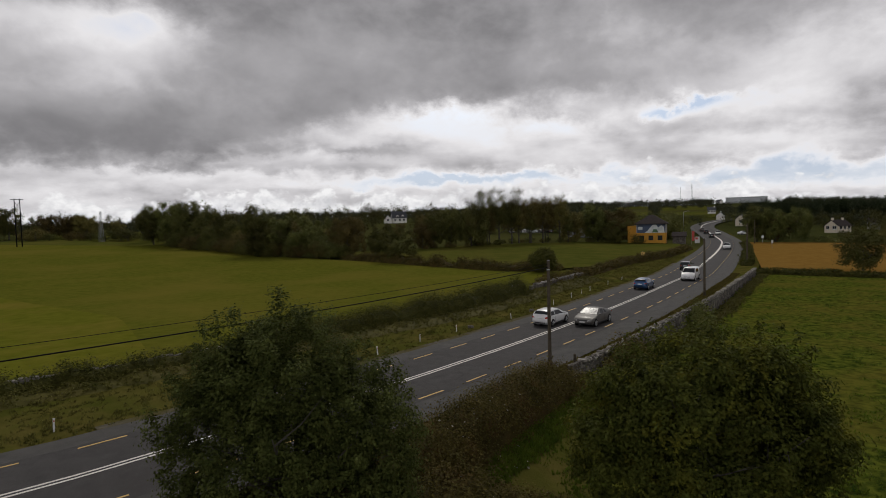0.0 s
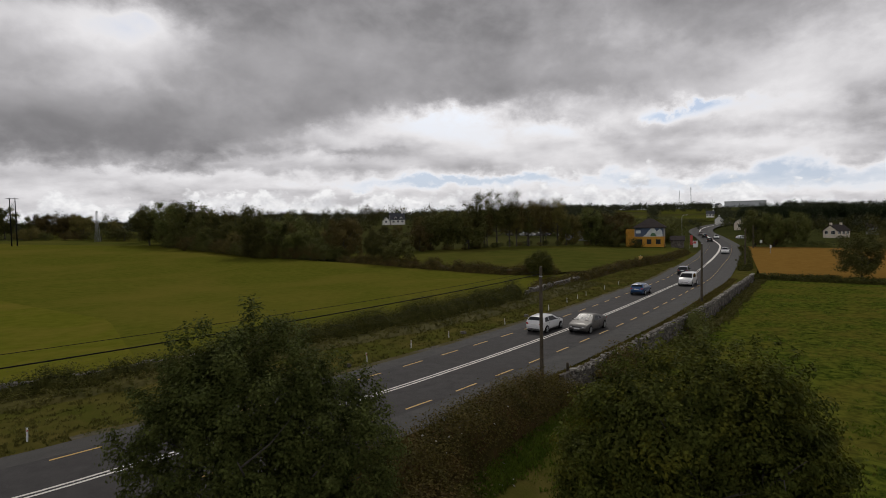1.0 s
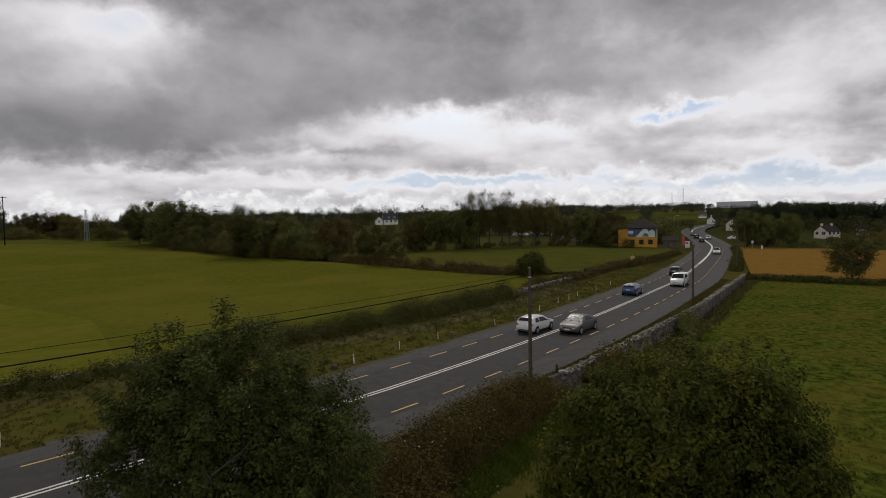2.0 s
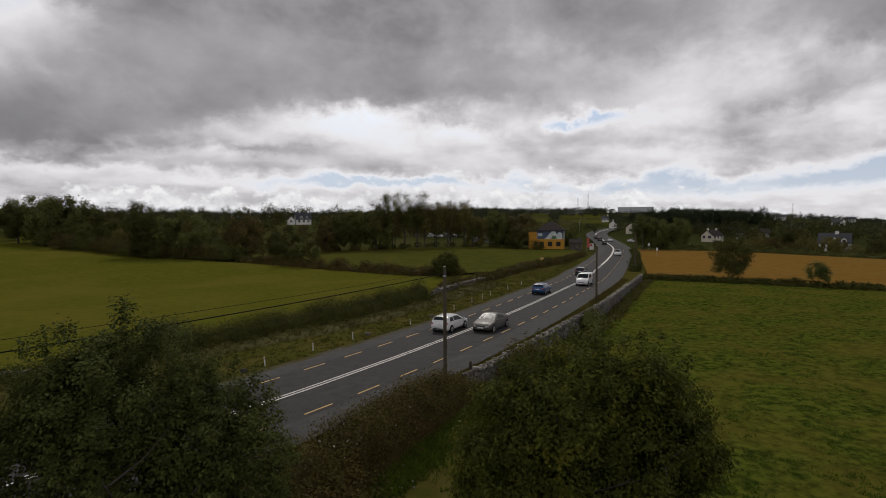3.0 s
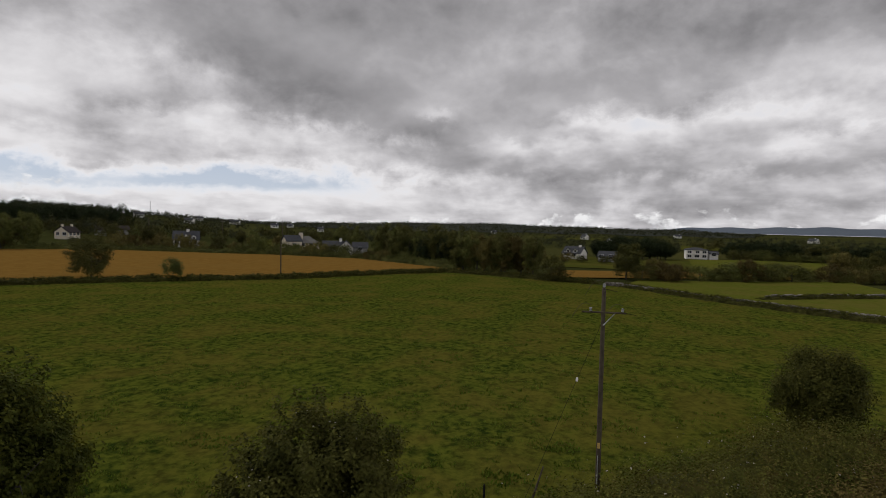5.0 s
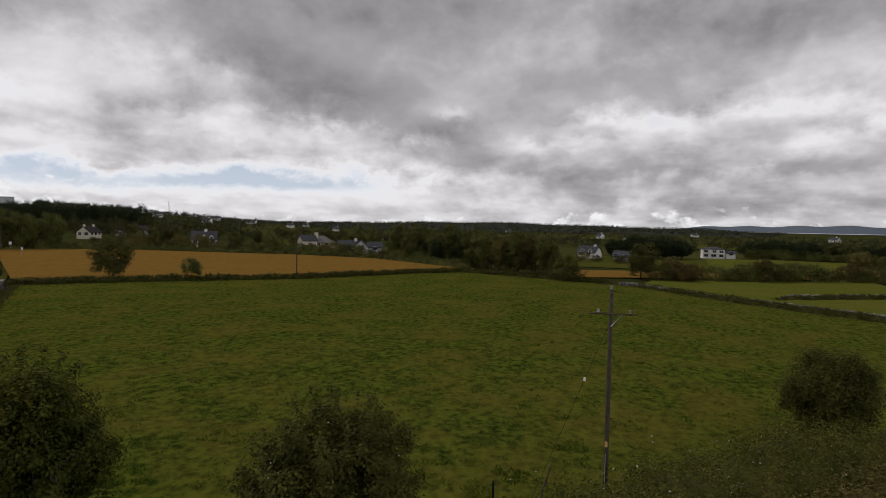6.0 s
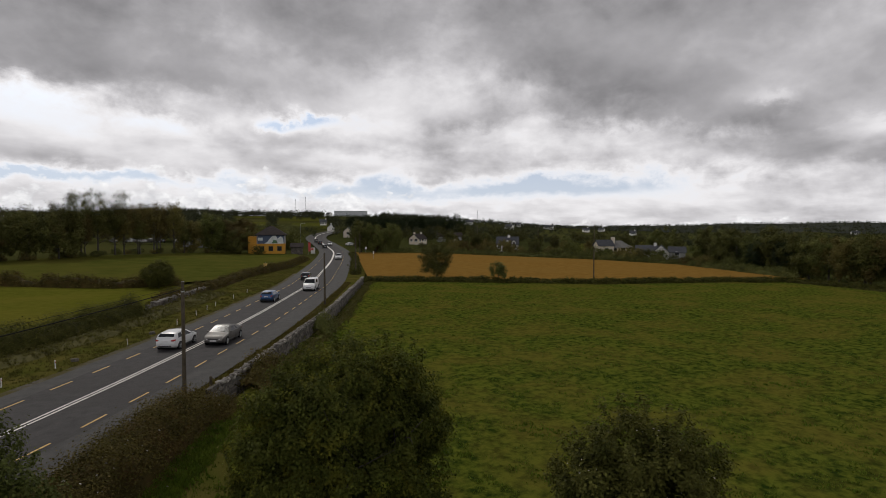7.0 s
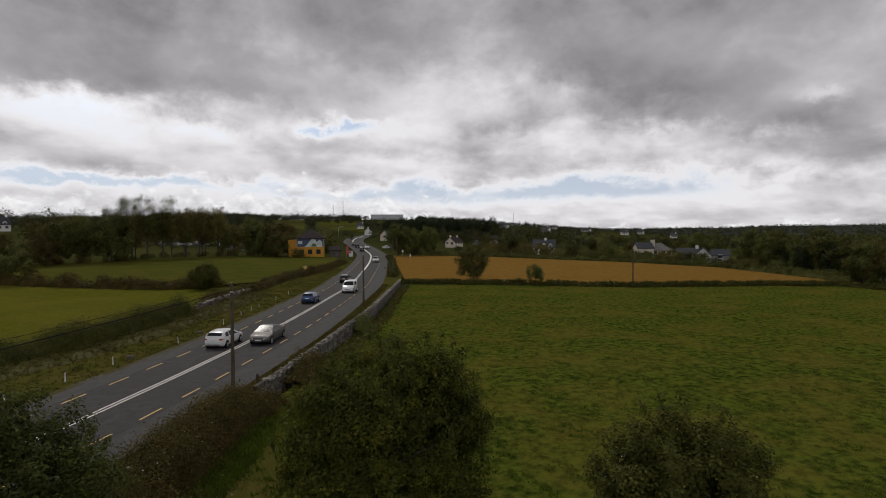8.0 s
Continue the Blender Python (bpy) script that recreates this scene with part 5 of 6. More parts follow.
for x, y, z in ((-0.72, 0.16, hz - 0.7), (0.5, 0.16, hz - 0.7), (0, 0.05, hz + 0.2)):
    loop = [(x + 0.75 * t, y + 0.35 * t, z + 0.16 * math.sin(3.1 * t) - 0.5 * t * t) for t in np.linspace(0, 1, 9)]
    part("jumper_wire", Shape().tube(on_pole(loop), [0.008] * 9, 6).mesh("jumper_wire", M["wood"], True), ep)
    loop = [(x - 0.55 * t, y - 0.2 * t, z - 0.25 - 0.12 * t) for t in np.linspace(0, 1, 4)]
    part("jumper_wire", Shape().tube(on_pole(loop), [0.009] * 4, 6).mesh("jumper_wire", M["cable"], True), ep)
part("strut", Shape().tube(on_pole([(-0.45, 0.15, hz - 0.98), (0, 0.14, hz - 1.5)]), [0.022, 0.022], 6).mesh("strut", M["steel"]), ep)
part("warning_plate", Shape().box(-0.155, -0.055, 1.9, -0.125, 0.055, 2.12, 0.004).mesh("warning_plate", M["yellow_paint"]), ep, "small yellow warning plate")
part("earth_tube", Shape().tube([(-0.135, 0.02, 0.1), (-0.13, 0.02, 1.6)], [0.018, 0.018], 6).mesh("earth_tube", M["porcelain"]), ep)
stay_foot = (19.2, 3.65, T(19.2, 3.65))
stay = cable("thin steel stay wire of the power pole", (EX, EY, 6.3), stay_foot, 0.0, 0.007)
tag_at = Vector((EX, EY, 6.3)).lerp(Vector(stay_foot), 0.31)
part("stay_marker", Shape().box(-0.04, -0.04, -0.08, 0.04, 0.04, 0.08, 0.01).mesh("stay_marker", M["frame_white"]), stay, "white plastic stay marker", Matrix.Translation(tag_at) @ Matrix.Rotation(0.5, 4, "Y"))

fp = tagged(new("fence_post", Shape().tube([(0, 0, -0.3), (0, 0, 1.55), (0.01, 0, 1.65)], [0.045, 0.042, 0.025], 8).mesh("fence_post", M["cable"])), "thin black fence post in rough grass", "fence post")
fp.location = (18.6, 4.55, T(18.6, 4.55))
st = tagged(new("wooden_stake", Shape().tube([(0, 0, -0.2), (0.35, -0.25, 0.75), (0.62, -0.45, 1.5)], [0.05, 0.045, 0.03], 8).mesh("wooden_stake", M["wood"])), "leaning weathered wooden stake among brambles", "fence post")
st.location = (20.6, 3.4, T(20.6, 3.4))
gate_post = tagged(new("gate_post", Shape().box(-0.08, -0.07, -0.2, 0.08, 0.07, 0.8, 0.04).mesh("gate_post", M["wood"])), "short dark post beside the telephone pole", "post")
gate_post.location = (8.6, 35.2, T(8.6, 35.2))

# white edge posts along the far verge
post = tagged(new("marker_post"), "short white plastic road edge post", "marker post", "road edge posts")
part("post", Shape().box(-0.042, -0.025, -0.2, 0.042, 0.025, 0.62, 0.01).mesh("post", M["frame_white"]), post)
part("reflector", Shape().box(-0.025, -0.031, 0.44, 0.025, -0.026, 0.52).mesh("reflector", M["red_lens"]), post, "small red reflector")
spots = [(-4.8, 39.6), (-1.9, 43.6), (1.1, 47.2), (6.5, 52.9), (12.2, 61.1), (15.4, 66.5), (17.4, 69.6), (19.2, 72.5), (23.4, 78.8), (27.2, 84.5), (-18.6, 25.6), (-11.5, 32.6)]
for i, (x, y) in enumerate(spots):
    m = pose(x, y, T(x, y), plant_rng.uniform(-4, 4), plant_rng.uniform(-4, 4), 50 + plant_rng.uniform(-15, 15))
    if i == 0:
        post.matrix_world = m
    else:
        copy_thing(post, m)

# stones lying on the verge
for i, (x, y) in enumerate(((-9.2, 34.6), (2.4, 48.9), (-5.9, 38.1), (9.2, 57.2))):
    ob = tagged(new("loose_stone", STONE_MESHES[i]), "pale loose stone lying in the verge grass", "stone", "loose stones")
    ob.matrix_world = Matrix.Translation((x, y, T(x, y) + 0.1)) @ Matrix.Diagonal((0.42, 0.34, 0.26, 1))

# signs by the inn
sg = tagged(new("banner_sign"), "red and white roadside banner boards on posts", "sign")
sg.matrix_world = pose(79.5, 177.5, T(79.5, 177.5), rz=20)
part("board", Shape().box(-0.5, -0.04, 0.9, 0.5, 0.04, 4.0, 0.02).mesh("board", M["red_sign"]), sg, "tall red banner board")
part("post", Shape().tube([(-0.5, 0.08, -0.2), (-0.5, 0.08, 4.3)], [0.05, 0.05], 8).mesh("post", M["steel"]), sg)
part("board", Shape().box(0.4, -0.3, 0.1, 2.4, -0.24, 2.2, 0.02).mesh("board", M["frame_white"]), sg, "leaning white board")
part("stripe", Shape().box(0.5, -0.306, 1.3, 1.6, -0.301, 2.0).mesh("stripe", M["red_sign"]), sg)
for x, y, rz in ((95.5, 166.5, 10), (84, 142, 30)):
    s = tagged(new("road_sign"), "small white road sign on a grey post", "sign", "road signs")
    s.matrix_world = pose(x, y, T(x, y), rz=rz)
    part("post", Shape().tube([(0, 0.05, -0.2), (0, 0.05, 2.6)], [0.04, 0.04], 8).mesh("post", M["steel"]), s)
    part("plate", Shape().box(-0.4, -0.02, 1.7, 0.4, 0.02, 2.5, 0.01).mesh("plate", M["frame_white"]), s)
lamp = tagged(new("street_lamp"), "grey steel street lamp beside the road", "street lamp")
lamp.location = (92, 214, T(92, 214))
part("column", Shape().tube([(0, 0, -0.2), (0, 0, 9.5), (0.5, -0.2, 10.0), (1.4, -0.5, 10.1)], [0.11, 0.07, 0.05, 0.04], 8).mesh("column", M["steel"], True), lamp)
part("lantern", Shape().box(1.3, -0.7, 10.0, 2.0, -0.4, 10.18, 0.04).mesh("lantern", M["porcelain"]), lamp)
ys = tagged(new("road_sign"), "yellow warning sign at the field edge", "sign", "road signs")
ys.matrix_world = pose(42.5, 118.5, T(42.5, 118.5), rz=-25)
part("post", Shape().tube([(0, 0.05, -0.2), (0, 0.05, 2.2)], [0.04, 0.04], 8).mesh("post", M["steel"]), ys)
part("plate", Shape().box(-0.42, -0.02, 1.2, 0.42, 0.02, 2.0, 0.01).mesh("plate", M["yellow_paint"]), ys)

# steel mast and twin pole at the far side of the meadow
hp = tagged(new("twin_pole"), "dark twin wooden power pole beyond the meadow", "power pole", "distant poles")
hp.matrix_world = pose(-146.8, 187.6, T(-146.8, 187.6), rz=38)
for x in (-0.75, 0.75):
    part("pole", Shape().tube([(x, 0, -0.4), (x, 0, 16.5)], [0.2, 0.13], 10).mesh("pole", M["cable"], True), hp)
part("brace", Shape().tube([(-0.75, 0, 13), (0.75, 0, 15.5)], [0.06, 0.06], 6).tube([(0.75, 0, 13), (-0.75, 0, 15.5)], [0.06, 0.08], 6).mesh("brace", M["cable"]), hp)
part("crossarm", Shape().tube([(-1.8, 0, 16.2), (1.8, 0, 16.2)], [0.09, 0.09], 6).mesh("crossarm", M["cable"]), hp)


def lattice(label, x, y, h, w):
    ob = tagged(new("lattice_mast"), label, "mast", "lattice masts")
    ob.location = (x, y, T(x, y) - 0.5)
    for sx in (-1, 1):
        for sy in (-1, 1):
            part("leg", Shape().tube([(sx * w, sy * w, 0), (sx * w * 0.35, sy * w * 0.35, h)], [0.07, 0.05], 5).mesh("leg", M["steel"]), ob)
    s = Shape()
    n = 7
    for i in range(n):
        a, b = 1 - 0.65 * i / n, 1 - 0.65 * (i + 1) / n
        for q in (-1, 1):
            s.tube([(-w * a, q * w * a, h * i / n), (w * b, q * w * b, h * (i + 1) / n)], [0.035, 0.035], 4)
            s.tube([(q * w * a, w * a, h * i / n), (q * w * b, -w * b, h * (i + 1) / n)], [0.035, 0.035], 4)
    part("bracing", s.mesh("bracing", M["steel"]), ob)
    return ob


lattice("grey steel lattice pylon beyond the meadow", -137.2, 217.4, 12.5, 0.7)
for b, d, h in ((22.9, 870, 26), (23.9, 870, 30), (41.5, 900, 20)):
    lattice("thin steel mast on the hill's skyline", *polar(b, d), h, 0.9)


# ---- houses ----
def house(label, x, y, rz, L, W, eave, ridge, wall, roof, chimneys=(), windows=(), hip=False, porch=None, dormers=(), z=None, name="house"):
    """A house with its length along x: walls with gables, an overhanging roof, chimneys and windows (face, position, sill, width, height)."""
    ob = tagged(new(name), label, "house")
    ob.matrix_world = pose(x, y, (T(x, y) if z is None else z) - 0.05, rz=rz)
    a, b = L / 2, W / 2
    s = Shape()
    v = [(-a, -b, -1), (a, -b, -1), (a, b, -1), (-a, b, -1), (-a, -b, eave), (a, -b, eave), (a, b, eave), (-a, b, eave)]
    f = [(0, 1, 5, 4), (1, 2, 6, 5), (2, 3, 7, 6), (3, 0, 4, 7)]
    if not hip:
        v += [(-a, 0, ridge - 0.12), (a, 0, ridge - 0.12)]
        f += [(7, 4, 8), (5, 6, 9)]
    part("wall", s.add(v, f + [(0, 3, 2, 1)]).mesh("wall", M[wall]), ob)
    o, t = 0.35, 0.16
    k = (ridge - eave) / b
    e = eave - o * k
    r = Shape()
    ra = a - b if hip else a + o
    ends = a + o
    for dz in (0, t):
        r.v += [(-ends, -b - o, e + dz), (ends, -b - o, e + dz), (ends, b + o, e + dz), (-ends, b + o, e + dz), (-ra, 0, ridge + dz), (ra, 0, ridge + dz)]
    top = [(6, 7, 11, 10), (8, 9, 10, 11)]
    low = [(0, 4, 5, 1), (2, 5, 4, 3)]
    gab = [(7, 8, 11), (9, 6, 10), (1, 5, 2), (3, 4, 0)] if hip else []
    rim = [(0, 1, 7, 6), (2, 3, 9, 8)] + ([(1, 2, 8, 7), (3, 0, 6, 9)] if hip else [(1, 5, 11, 7), (5, 2, 8, 11), (3, 4, 10, 9), (4, 0, 6, 10)])
    r.f += top + low + gab + rim
    part("roof", r.mesh("roof", M[roof]), ob)
    for cx, cy, w, h in chimneys:
        ch = part("chimney", Shape().box(cx - w / 2, cy - w * 0.4, eave * 0.4, cx + w / 2, cy + w * 0.4, ridge + h, 0.02).mesh("chimney", M[wall]), ob)
        part("chimney_pot", Shape().tube([(cx, cy, ridge + h), (cx, cy, ridge + h + 0.4)], [0.14, 0.12], 8).mesh("chimney_pot", M["brown_roof"]), ch)
    for face, pos, sill, w, h in windows:
        m = {"front": pose(pos, -b, sill), "back": pose(pos, b, sill, rz=180), "right": pose(a, pos, sill, rz=90), "left": pose(-a, pos, sill, rz=-90)}[face]
        win = part("window", Shape().box(-w / 2, -0.03, 0, w / 2, 0.05, h).mesh("window", M["window"]), ob, m=m)
        fr = Shape()
        for x0, z0, x1, z1 in ((-w / 2 - 0.07, -0.07, -w / 2, h + 0.07), (w / 2, -0.07, w / 2 + 0.07, h + 0.07), (-w / 2, h, w / 2, h + 0.07), (-w / 2, -0.07, w / 2, 0), (-0.03, 0, 0.03, h)):
            fr.box(x0, -0.06, z0, x1, 0.04, z1)
        part("window_frame", fr.mesh("window_frame", M["frame_white"]), win)
        part("window_sill", Shape().box(-w / 2 - 0.15, -0.16, -0.16, w / 2 + 0.15, 0.0, -0.075, 0.01).mesh("window_sill", M["render_white"]), win)
    for pos, w, h in dormers:
        d = Shape()
        z0 = eave + 0.2
        d.add([(pos - w / 2, -b + 0.1, z0), (pos + w / 2, -b + 0.1, z0), (pos + w / 2, -b + 0.1, z0 + h), (pos, -b + 0.1, z0 + h + w * 0.45), (pos - w / 2, -b + 0.1, z0 + h), (pos - w / 2, 0, z0), (pos + w / 2, 0, z0), (pos + w / 2, 0, z0 + h), (pos, 0, z0 + h + w * 0.45), (pos - w / 2, 0, z0 + h)],
              [(0, 1, 2, 3, 4), (1, 6, 7, 2), (0, 4, 9, 5)])
        dm = part("dormer", d.mesh("dormer", M[wall]), ob)
        part("dormer_roof", Shape().add([(pos - w / 2 - 0.2, -b - 0.1, z0 + h - 0.1), (pos, -b - 0.1, z0 + h + w * 0.45 + 0.1), (pos + w / 2 + 0.2, -b - 0.1, z0 + h - 0.1), (pos - w / 2 - 0.2, 0, z0 + h - 0.1), (pos, 0, z0 + h + w * 0.45 + 0.1), (pos + w / 2 + 0.2, 0, z0 + h - 0.1),
                                        (pos - w / 2 - 0.2, -b - 0.1, z0 + h - 0.2), (pos, -b - 0.1, z0 + h + w * 0.45), (pos + w / 2 + 0.2, -b - 0.1, z0 + h - 0.2)], [(0, 1, 4, 3), (1, 2, 5, 4), (0, 6, 7, 1), (1, 7, 8, 2)]).mesh("dormer_roof", M[roof]), dm)
        part("window", Shape().box(pos - w * 0.3, -b + 0.04, z0 + 0.1, pos + w * 0.3, -b + 0.11, z0 + h - 0.1).mesh("window", M["window"]), dm)
    return ob


WIN = lambda face, *ps: [(face, p, 0.9, 1.3, 1.2) for p in ps]
house("white two-gabled house with slate roof among trees", -32.2, 369, 18, 9.6, 6.6, 3.0, 7.2, "render_white", "slate", [(3.6, 0, 1.0, 1.0)], WIN("front", -3, 0, 3) + [("left", 0, 3.2, 1.0, 1.2)], dormers=[(-1.4, 1.6, 1.0), (2.2, 1.6, 1.0)])
house("small white gabled annexe beside a white house", -39.2, 366, 100, 5.4, 4.8, 2.4, 4.6, "render_white", "slate", (), [("left", 0, 0.9, 1.2, 1.2)])
house("cream bungalow with brown roof and two chimneys", 155, 219, 22, 7.6, 5.4, 2.2, 4.4, "render_cream", "brown_roof", [(-3.3, 0, 0.8, 0.9), (2.6, 0, 0.8, 0.9)], [("left", -1.2, 0.9, 1.4, 1.2), ("left", 1.4, 0.9, 1.1, 1.2)] + WIN("front", -2.4, 0, 2.4))
house("white dormer house with a dark slate roof", 158, 160, -48, 8.5, 6, 2.4, 5.4, "render_white", "slate", [(0.5, 0, 1.0, 0.8)], WIN("front", -3, 0, 3) + [("left", 0, 2.6, 1.0, 1.0)], dormers=[(0.0, 1.6, 1.0), (2.6, 1.4, 0.9)])
house("wide bungalow with grey hipped roof and white chimney", 185, 127.5, -58, 12, 7.5, 2.2, 4.6, "render_cream", "pale_slate", [(-1.0, -1.4, 1.5, 1.5)], WIN("front", -5, -3, 0, 3, 5), hip=True)
house("white bungalow with slate roof beside hedges", 164.5, 101.3, -60, 6.5, 5, 2.1, 4.0, "render_white", "slate", [(2.6, 0, 0.9, 1.0)], WIN("front", -2, 0.5))
house("white gabled wing of a bungalow", 166.3, 97.2, 30, 7, 4.6, 2.1, 4.2, "render_white", "slate", (), [("left", 0.0, 0.9, 1.5, 1.2)])
house("grey outbuilding with a slate roof", 171.5, 94.6, -60, 5, 4, 2.0, 3.6, "render_grey", "slate", (), WIN("front", 0))
house("small cream house behind garden trees", 178, 128, -30, 6, 5, 3, 5.0, "render_cream", "slate", (), WIN("front", 0))
eh = house("white two-storey modern house with wide dark windows", 231, -17.5, -84, 7.4, 5, 3.0, 3.7, "render_white", "slate", (), [("front", -2.6, 0.2, 1.3, 0.9), ("front", 0, 0.2, 1.6, 0.9), ("front", 2.6, 0.2, 1.3, 0.9), ("front", -2.6, 1.8, 1.3, 0.8), ("front", 0.2, 1.8, 1.2, 0.8), ("front", 2.6, 1.8, 1.3, 0.8)], hip=True)
part("balcony", Shape().box(-3.6, -3.2, 1.4, 3.6, -2.5, 1.52, 0.02).mesh("balcony", M["render_white"]), eh, "white balcony slab")
house("white garage beside a modern house", 232, -23.5, -84, 3, 4, 1.6, 2.4, "render_white", "slate", (), WIN("front", 0))
house("white dormer bungalow with grey roof", 192, 23, -110, 6.5, 5, 1.9, 3.9, "render_white", "slate", [(2.0, 0, 0.8, 0.6)], WIN("front", -2, 1) + [("left", 0, 0.9, 1.4, 1.2)], dormers=[(-1.3, 1.2, 0.8), (1.4, 1.2, 0.8)])
house("grey-roofed bungalow half hidden by bushes", 182, 11.5, -100, 5, 4, 1.6, 3.0, "render_grey", "slate", (), WIN("front", -1.5, 1.5))
row([(176, 32), (172, 18), (168, 6), (166, -4)], 5, 2.0, 3.4, BUSH, "low dark garden hedge bush", "garden bushes", 1.5, "bush", 1.3)
house("tall white gabled house above dark trees", 333, 21, 10, 6, 4.4, 2.8, 4.8, "render_white", "slate", (), [("left", 0, 1, 1.2, 1.2)])
house("white house beside the road on the rise", 171, 345, 60, 6.5, 4.5, 2.6, 4.6, "render_white", "slate", [(0, 0, 0.9, 0.8)], WIN("front", -2.5, 2.5))
house("cream gabled house at the roadside", 154.5, 289, 55, 9, 5, 2.6, 5.2, "render_cream", "slate", (), [("left", 0, 1, 1.2, 1.2)])
house("long low cottage behind hedge trees", 185, 232, -30, 13, 6, 2.4, 4.2, "render_grey", "brown_roof", (), WIN("front", -3, 3))
for b, d, L in ((20.6, 900, 14), (25.3, 880, 12), (26.2, 820, 10), (36.5, 640, 10), (40.6, 620, 12), (44.8, 560, 11), (45.6, 700, 12), (48.8, 700, 16), (52.5, 690, 12), (54.0, 820, 12), (57, 640, 10), (25.6, 480, 8), (74.8, 900, 12), (92.6, 880, 14), (103.5, 720, 14), (84, 560, 9)):
    x, y = polar(b, d)
    house("distant white house on the far slope", x, y, -b + wr.uniform(-50, 50), L * 0.7, 5.5, 2.6, 4.8, "render_white", "slate", [(2, 0, 0.9, 0.8)], WIN("front", -2, 0, 2))
shed = tagged(new("industrial_shed"), "long pale grey industrial shed on the hilltop", "shed")
shed.matrix_world = pose(428, 792, 29.0, rz=-26) @ Matrix.Diagonal((0.74, 0.74, 0.72, 1))
part("wall", Shape().box(-35, -14, -5, 35, 14, 8.4, 0.1).mesh("wall", M["tin"]), shed)
part("roof", Shape().add([(-36, -15, 8.4), (36, -15, 8.4), (36, 15, 8.4), (-36, 15, 8.4), (-36, 0, 9.8), (36, 0, 9.8)], [(0, 1, 5, 4), (2, 3, 4, 5), (0, 4, 3), (1, 2, 5)]).mesh("roof", M["tin"]), shed)

# the ochre inn by the road
inn = tagged(new("roadside_inn"), "ochre roadside inn with a painted mural and hipped roof", "building")
inn.matrix_world = pose(69.6, 190.5, T(69.6, 190.5) - 0.1, rz=-24)
part("wall", Shape().box(-6, -4, -1, 6, 5, 3.25, 0.03).mesh("wall", M["yellow_wall"]), inn)
part("wall", Shape().box(-6.3, -3, -1, -3.4, 5.2, 6.0, 0.03).mesh("wall", M["yellow_wall"]), inn)
part("upper_wall", Shape().box(-3.4, -3.3, 3.25, 6, 5, 6.6, 0.03).mesh("upper_wall", M["render_grey"]), inn)
part("parapet", Shape().box(-6.15, -4.15, 3.1, 6.15, -3.7, 3.5, 0.03).mesh("parapet", M["yellow_wall"]), inn)
mural = part("mural", Shape().box(-3.1, -3.36, 3.45, 5.8, -3.305, 6.45).mesh("mural", M["mural_blue"]), inn, "blue painted mural")
part("mural_shape", mesh_of("mural_shape", [(-0.8, -3.366, 3.5), (5.6, -3.366, 3.5), (5.4, -3.366, 5.4), (4.6, -3.366, 6.1), (3.6, -3.366, 5.2), (3.0, -3.366, 6.3), (1.8, -3.366, 6.2), (0.9, -3.366, 5.2), (0.3, -3.366, 4.3)], [tuple(range(9))], M["mural_white"]), mural, "large pale painted shape")
part("mural_shape", mesh_of("mural_shape", [(1.6, -3.372, 3.6), (3.6, -3.372, 3.6), (3.2, -3.372, 4.6), (2.2, -3.372, 4.8)], [(0, 1, 2, 3)], M["mural_green"]), mural, "green painted shape")
part("mural_shape", mesh_of("mural_shape", [(-2.9, -3.366, 4.6), (-1.4, -3.366, 4.6), (-1.4, -3.366, 5.6), (-2.9, -3.366, 5.6)], [(0, 1, 2, 3)], M["mural_white"]), mural, "pale painted panel")
part("roof", Shape().add([(-4, -4, 6.6), (6.6, -4, 6.6), (6.6, 5.6, 6.6), (-4, 5.6, 6.6), (0.6, 0.8, 9.6), (2.0, 0.8, 9.6), (-4, -4, 6.42), (6.6, -4, 6.42), (6.6, 5.6, 6.42), (-4, 5.6, 6.42)], [(0, 1, 5, 4), (1, 2, 5), (2, 3, 4, 5), (3, 0, 4), (0, 6, 7, 1), (1, 7, 8, 2), (2, 8, 9, 3), (3, 9, 6, 0), (6, 9, 8, 7)]).mesh("roof", M["brown_roof"]), inn, "brown hipped roof")
for x in (-1.6, 1.3, 4.2):
    w = part("window", Shape().box(x - 0.65, -4.06, 1.1, x + 0.65, -3.95, 2.5).mesh("window", M["window"]), inn)
    part("window_frame", Shape().box(x - 0.75, -4.08, 1.0, x - 0.65, -3.96, 2.6).box(x + 0.65, -4.08, 1.0, x + 0.75, -3.96, 2.6).box(x - 0.65, -4.08, 2.5, x + 0.65, -3.96, 2.6).box(x - 0.65, -4.08, 1.0, x + 0.65, -3.96, 1.1).mesh("window_frame", M["trim"]), w)
plant("round_b", 57.5, 187, 8, "dark rounded tree beside the ochre inn", "hedgerow trees")
plant("bush_a", 64, 184.5, 3.4, "dark bush beside the ochre inn", "hedgerow trees", "bush")
inn2 = house("grey outbuilding beside the inn", 79, 187, -24, 4, 5, 2.2, 3.4, "stone", "brown_roof")
ph = house("low grey shelter with a flat roof behind trees", 55, 226, -15, 10, 5, 2.4, 3.0, "render_grey", "slate")


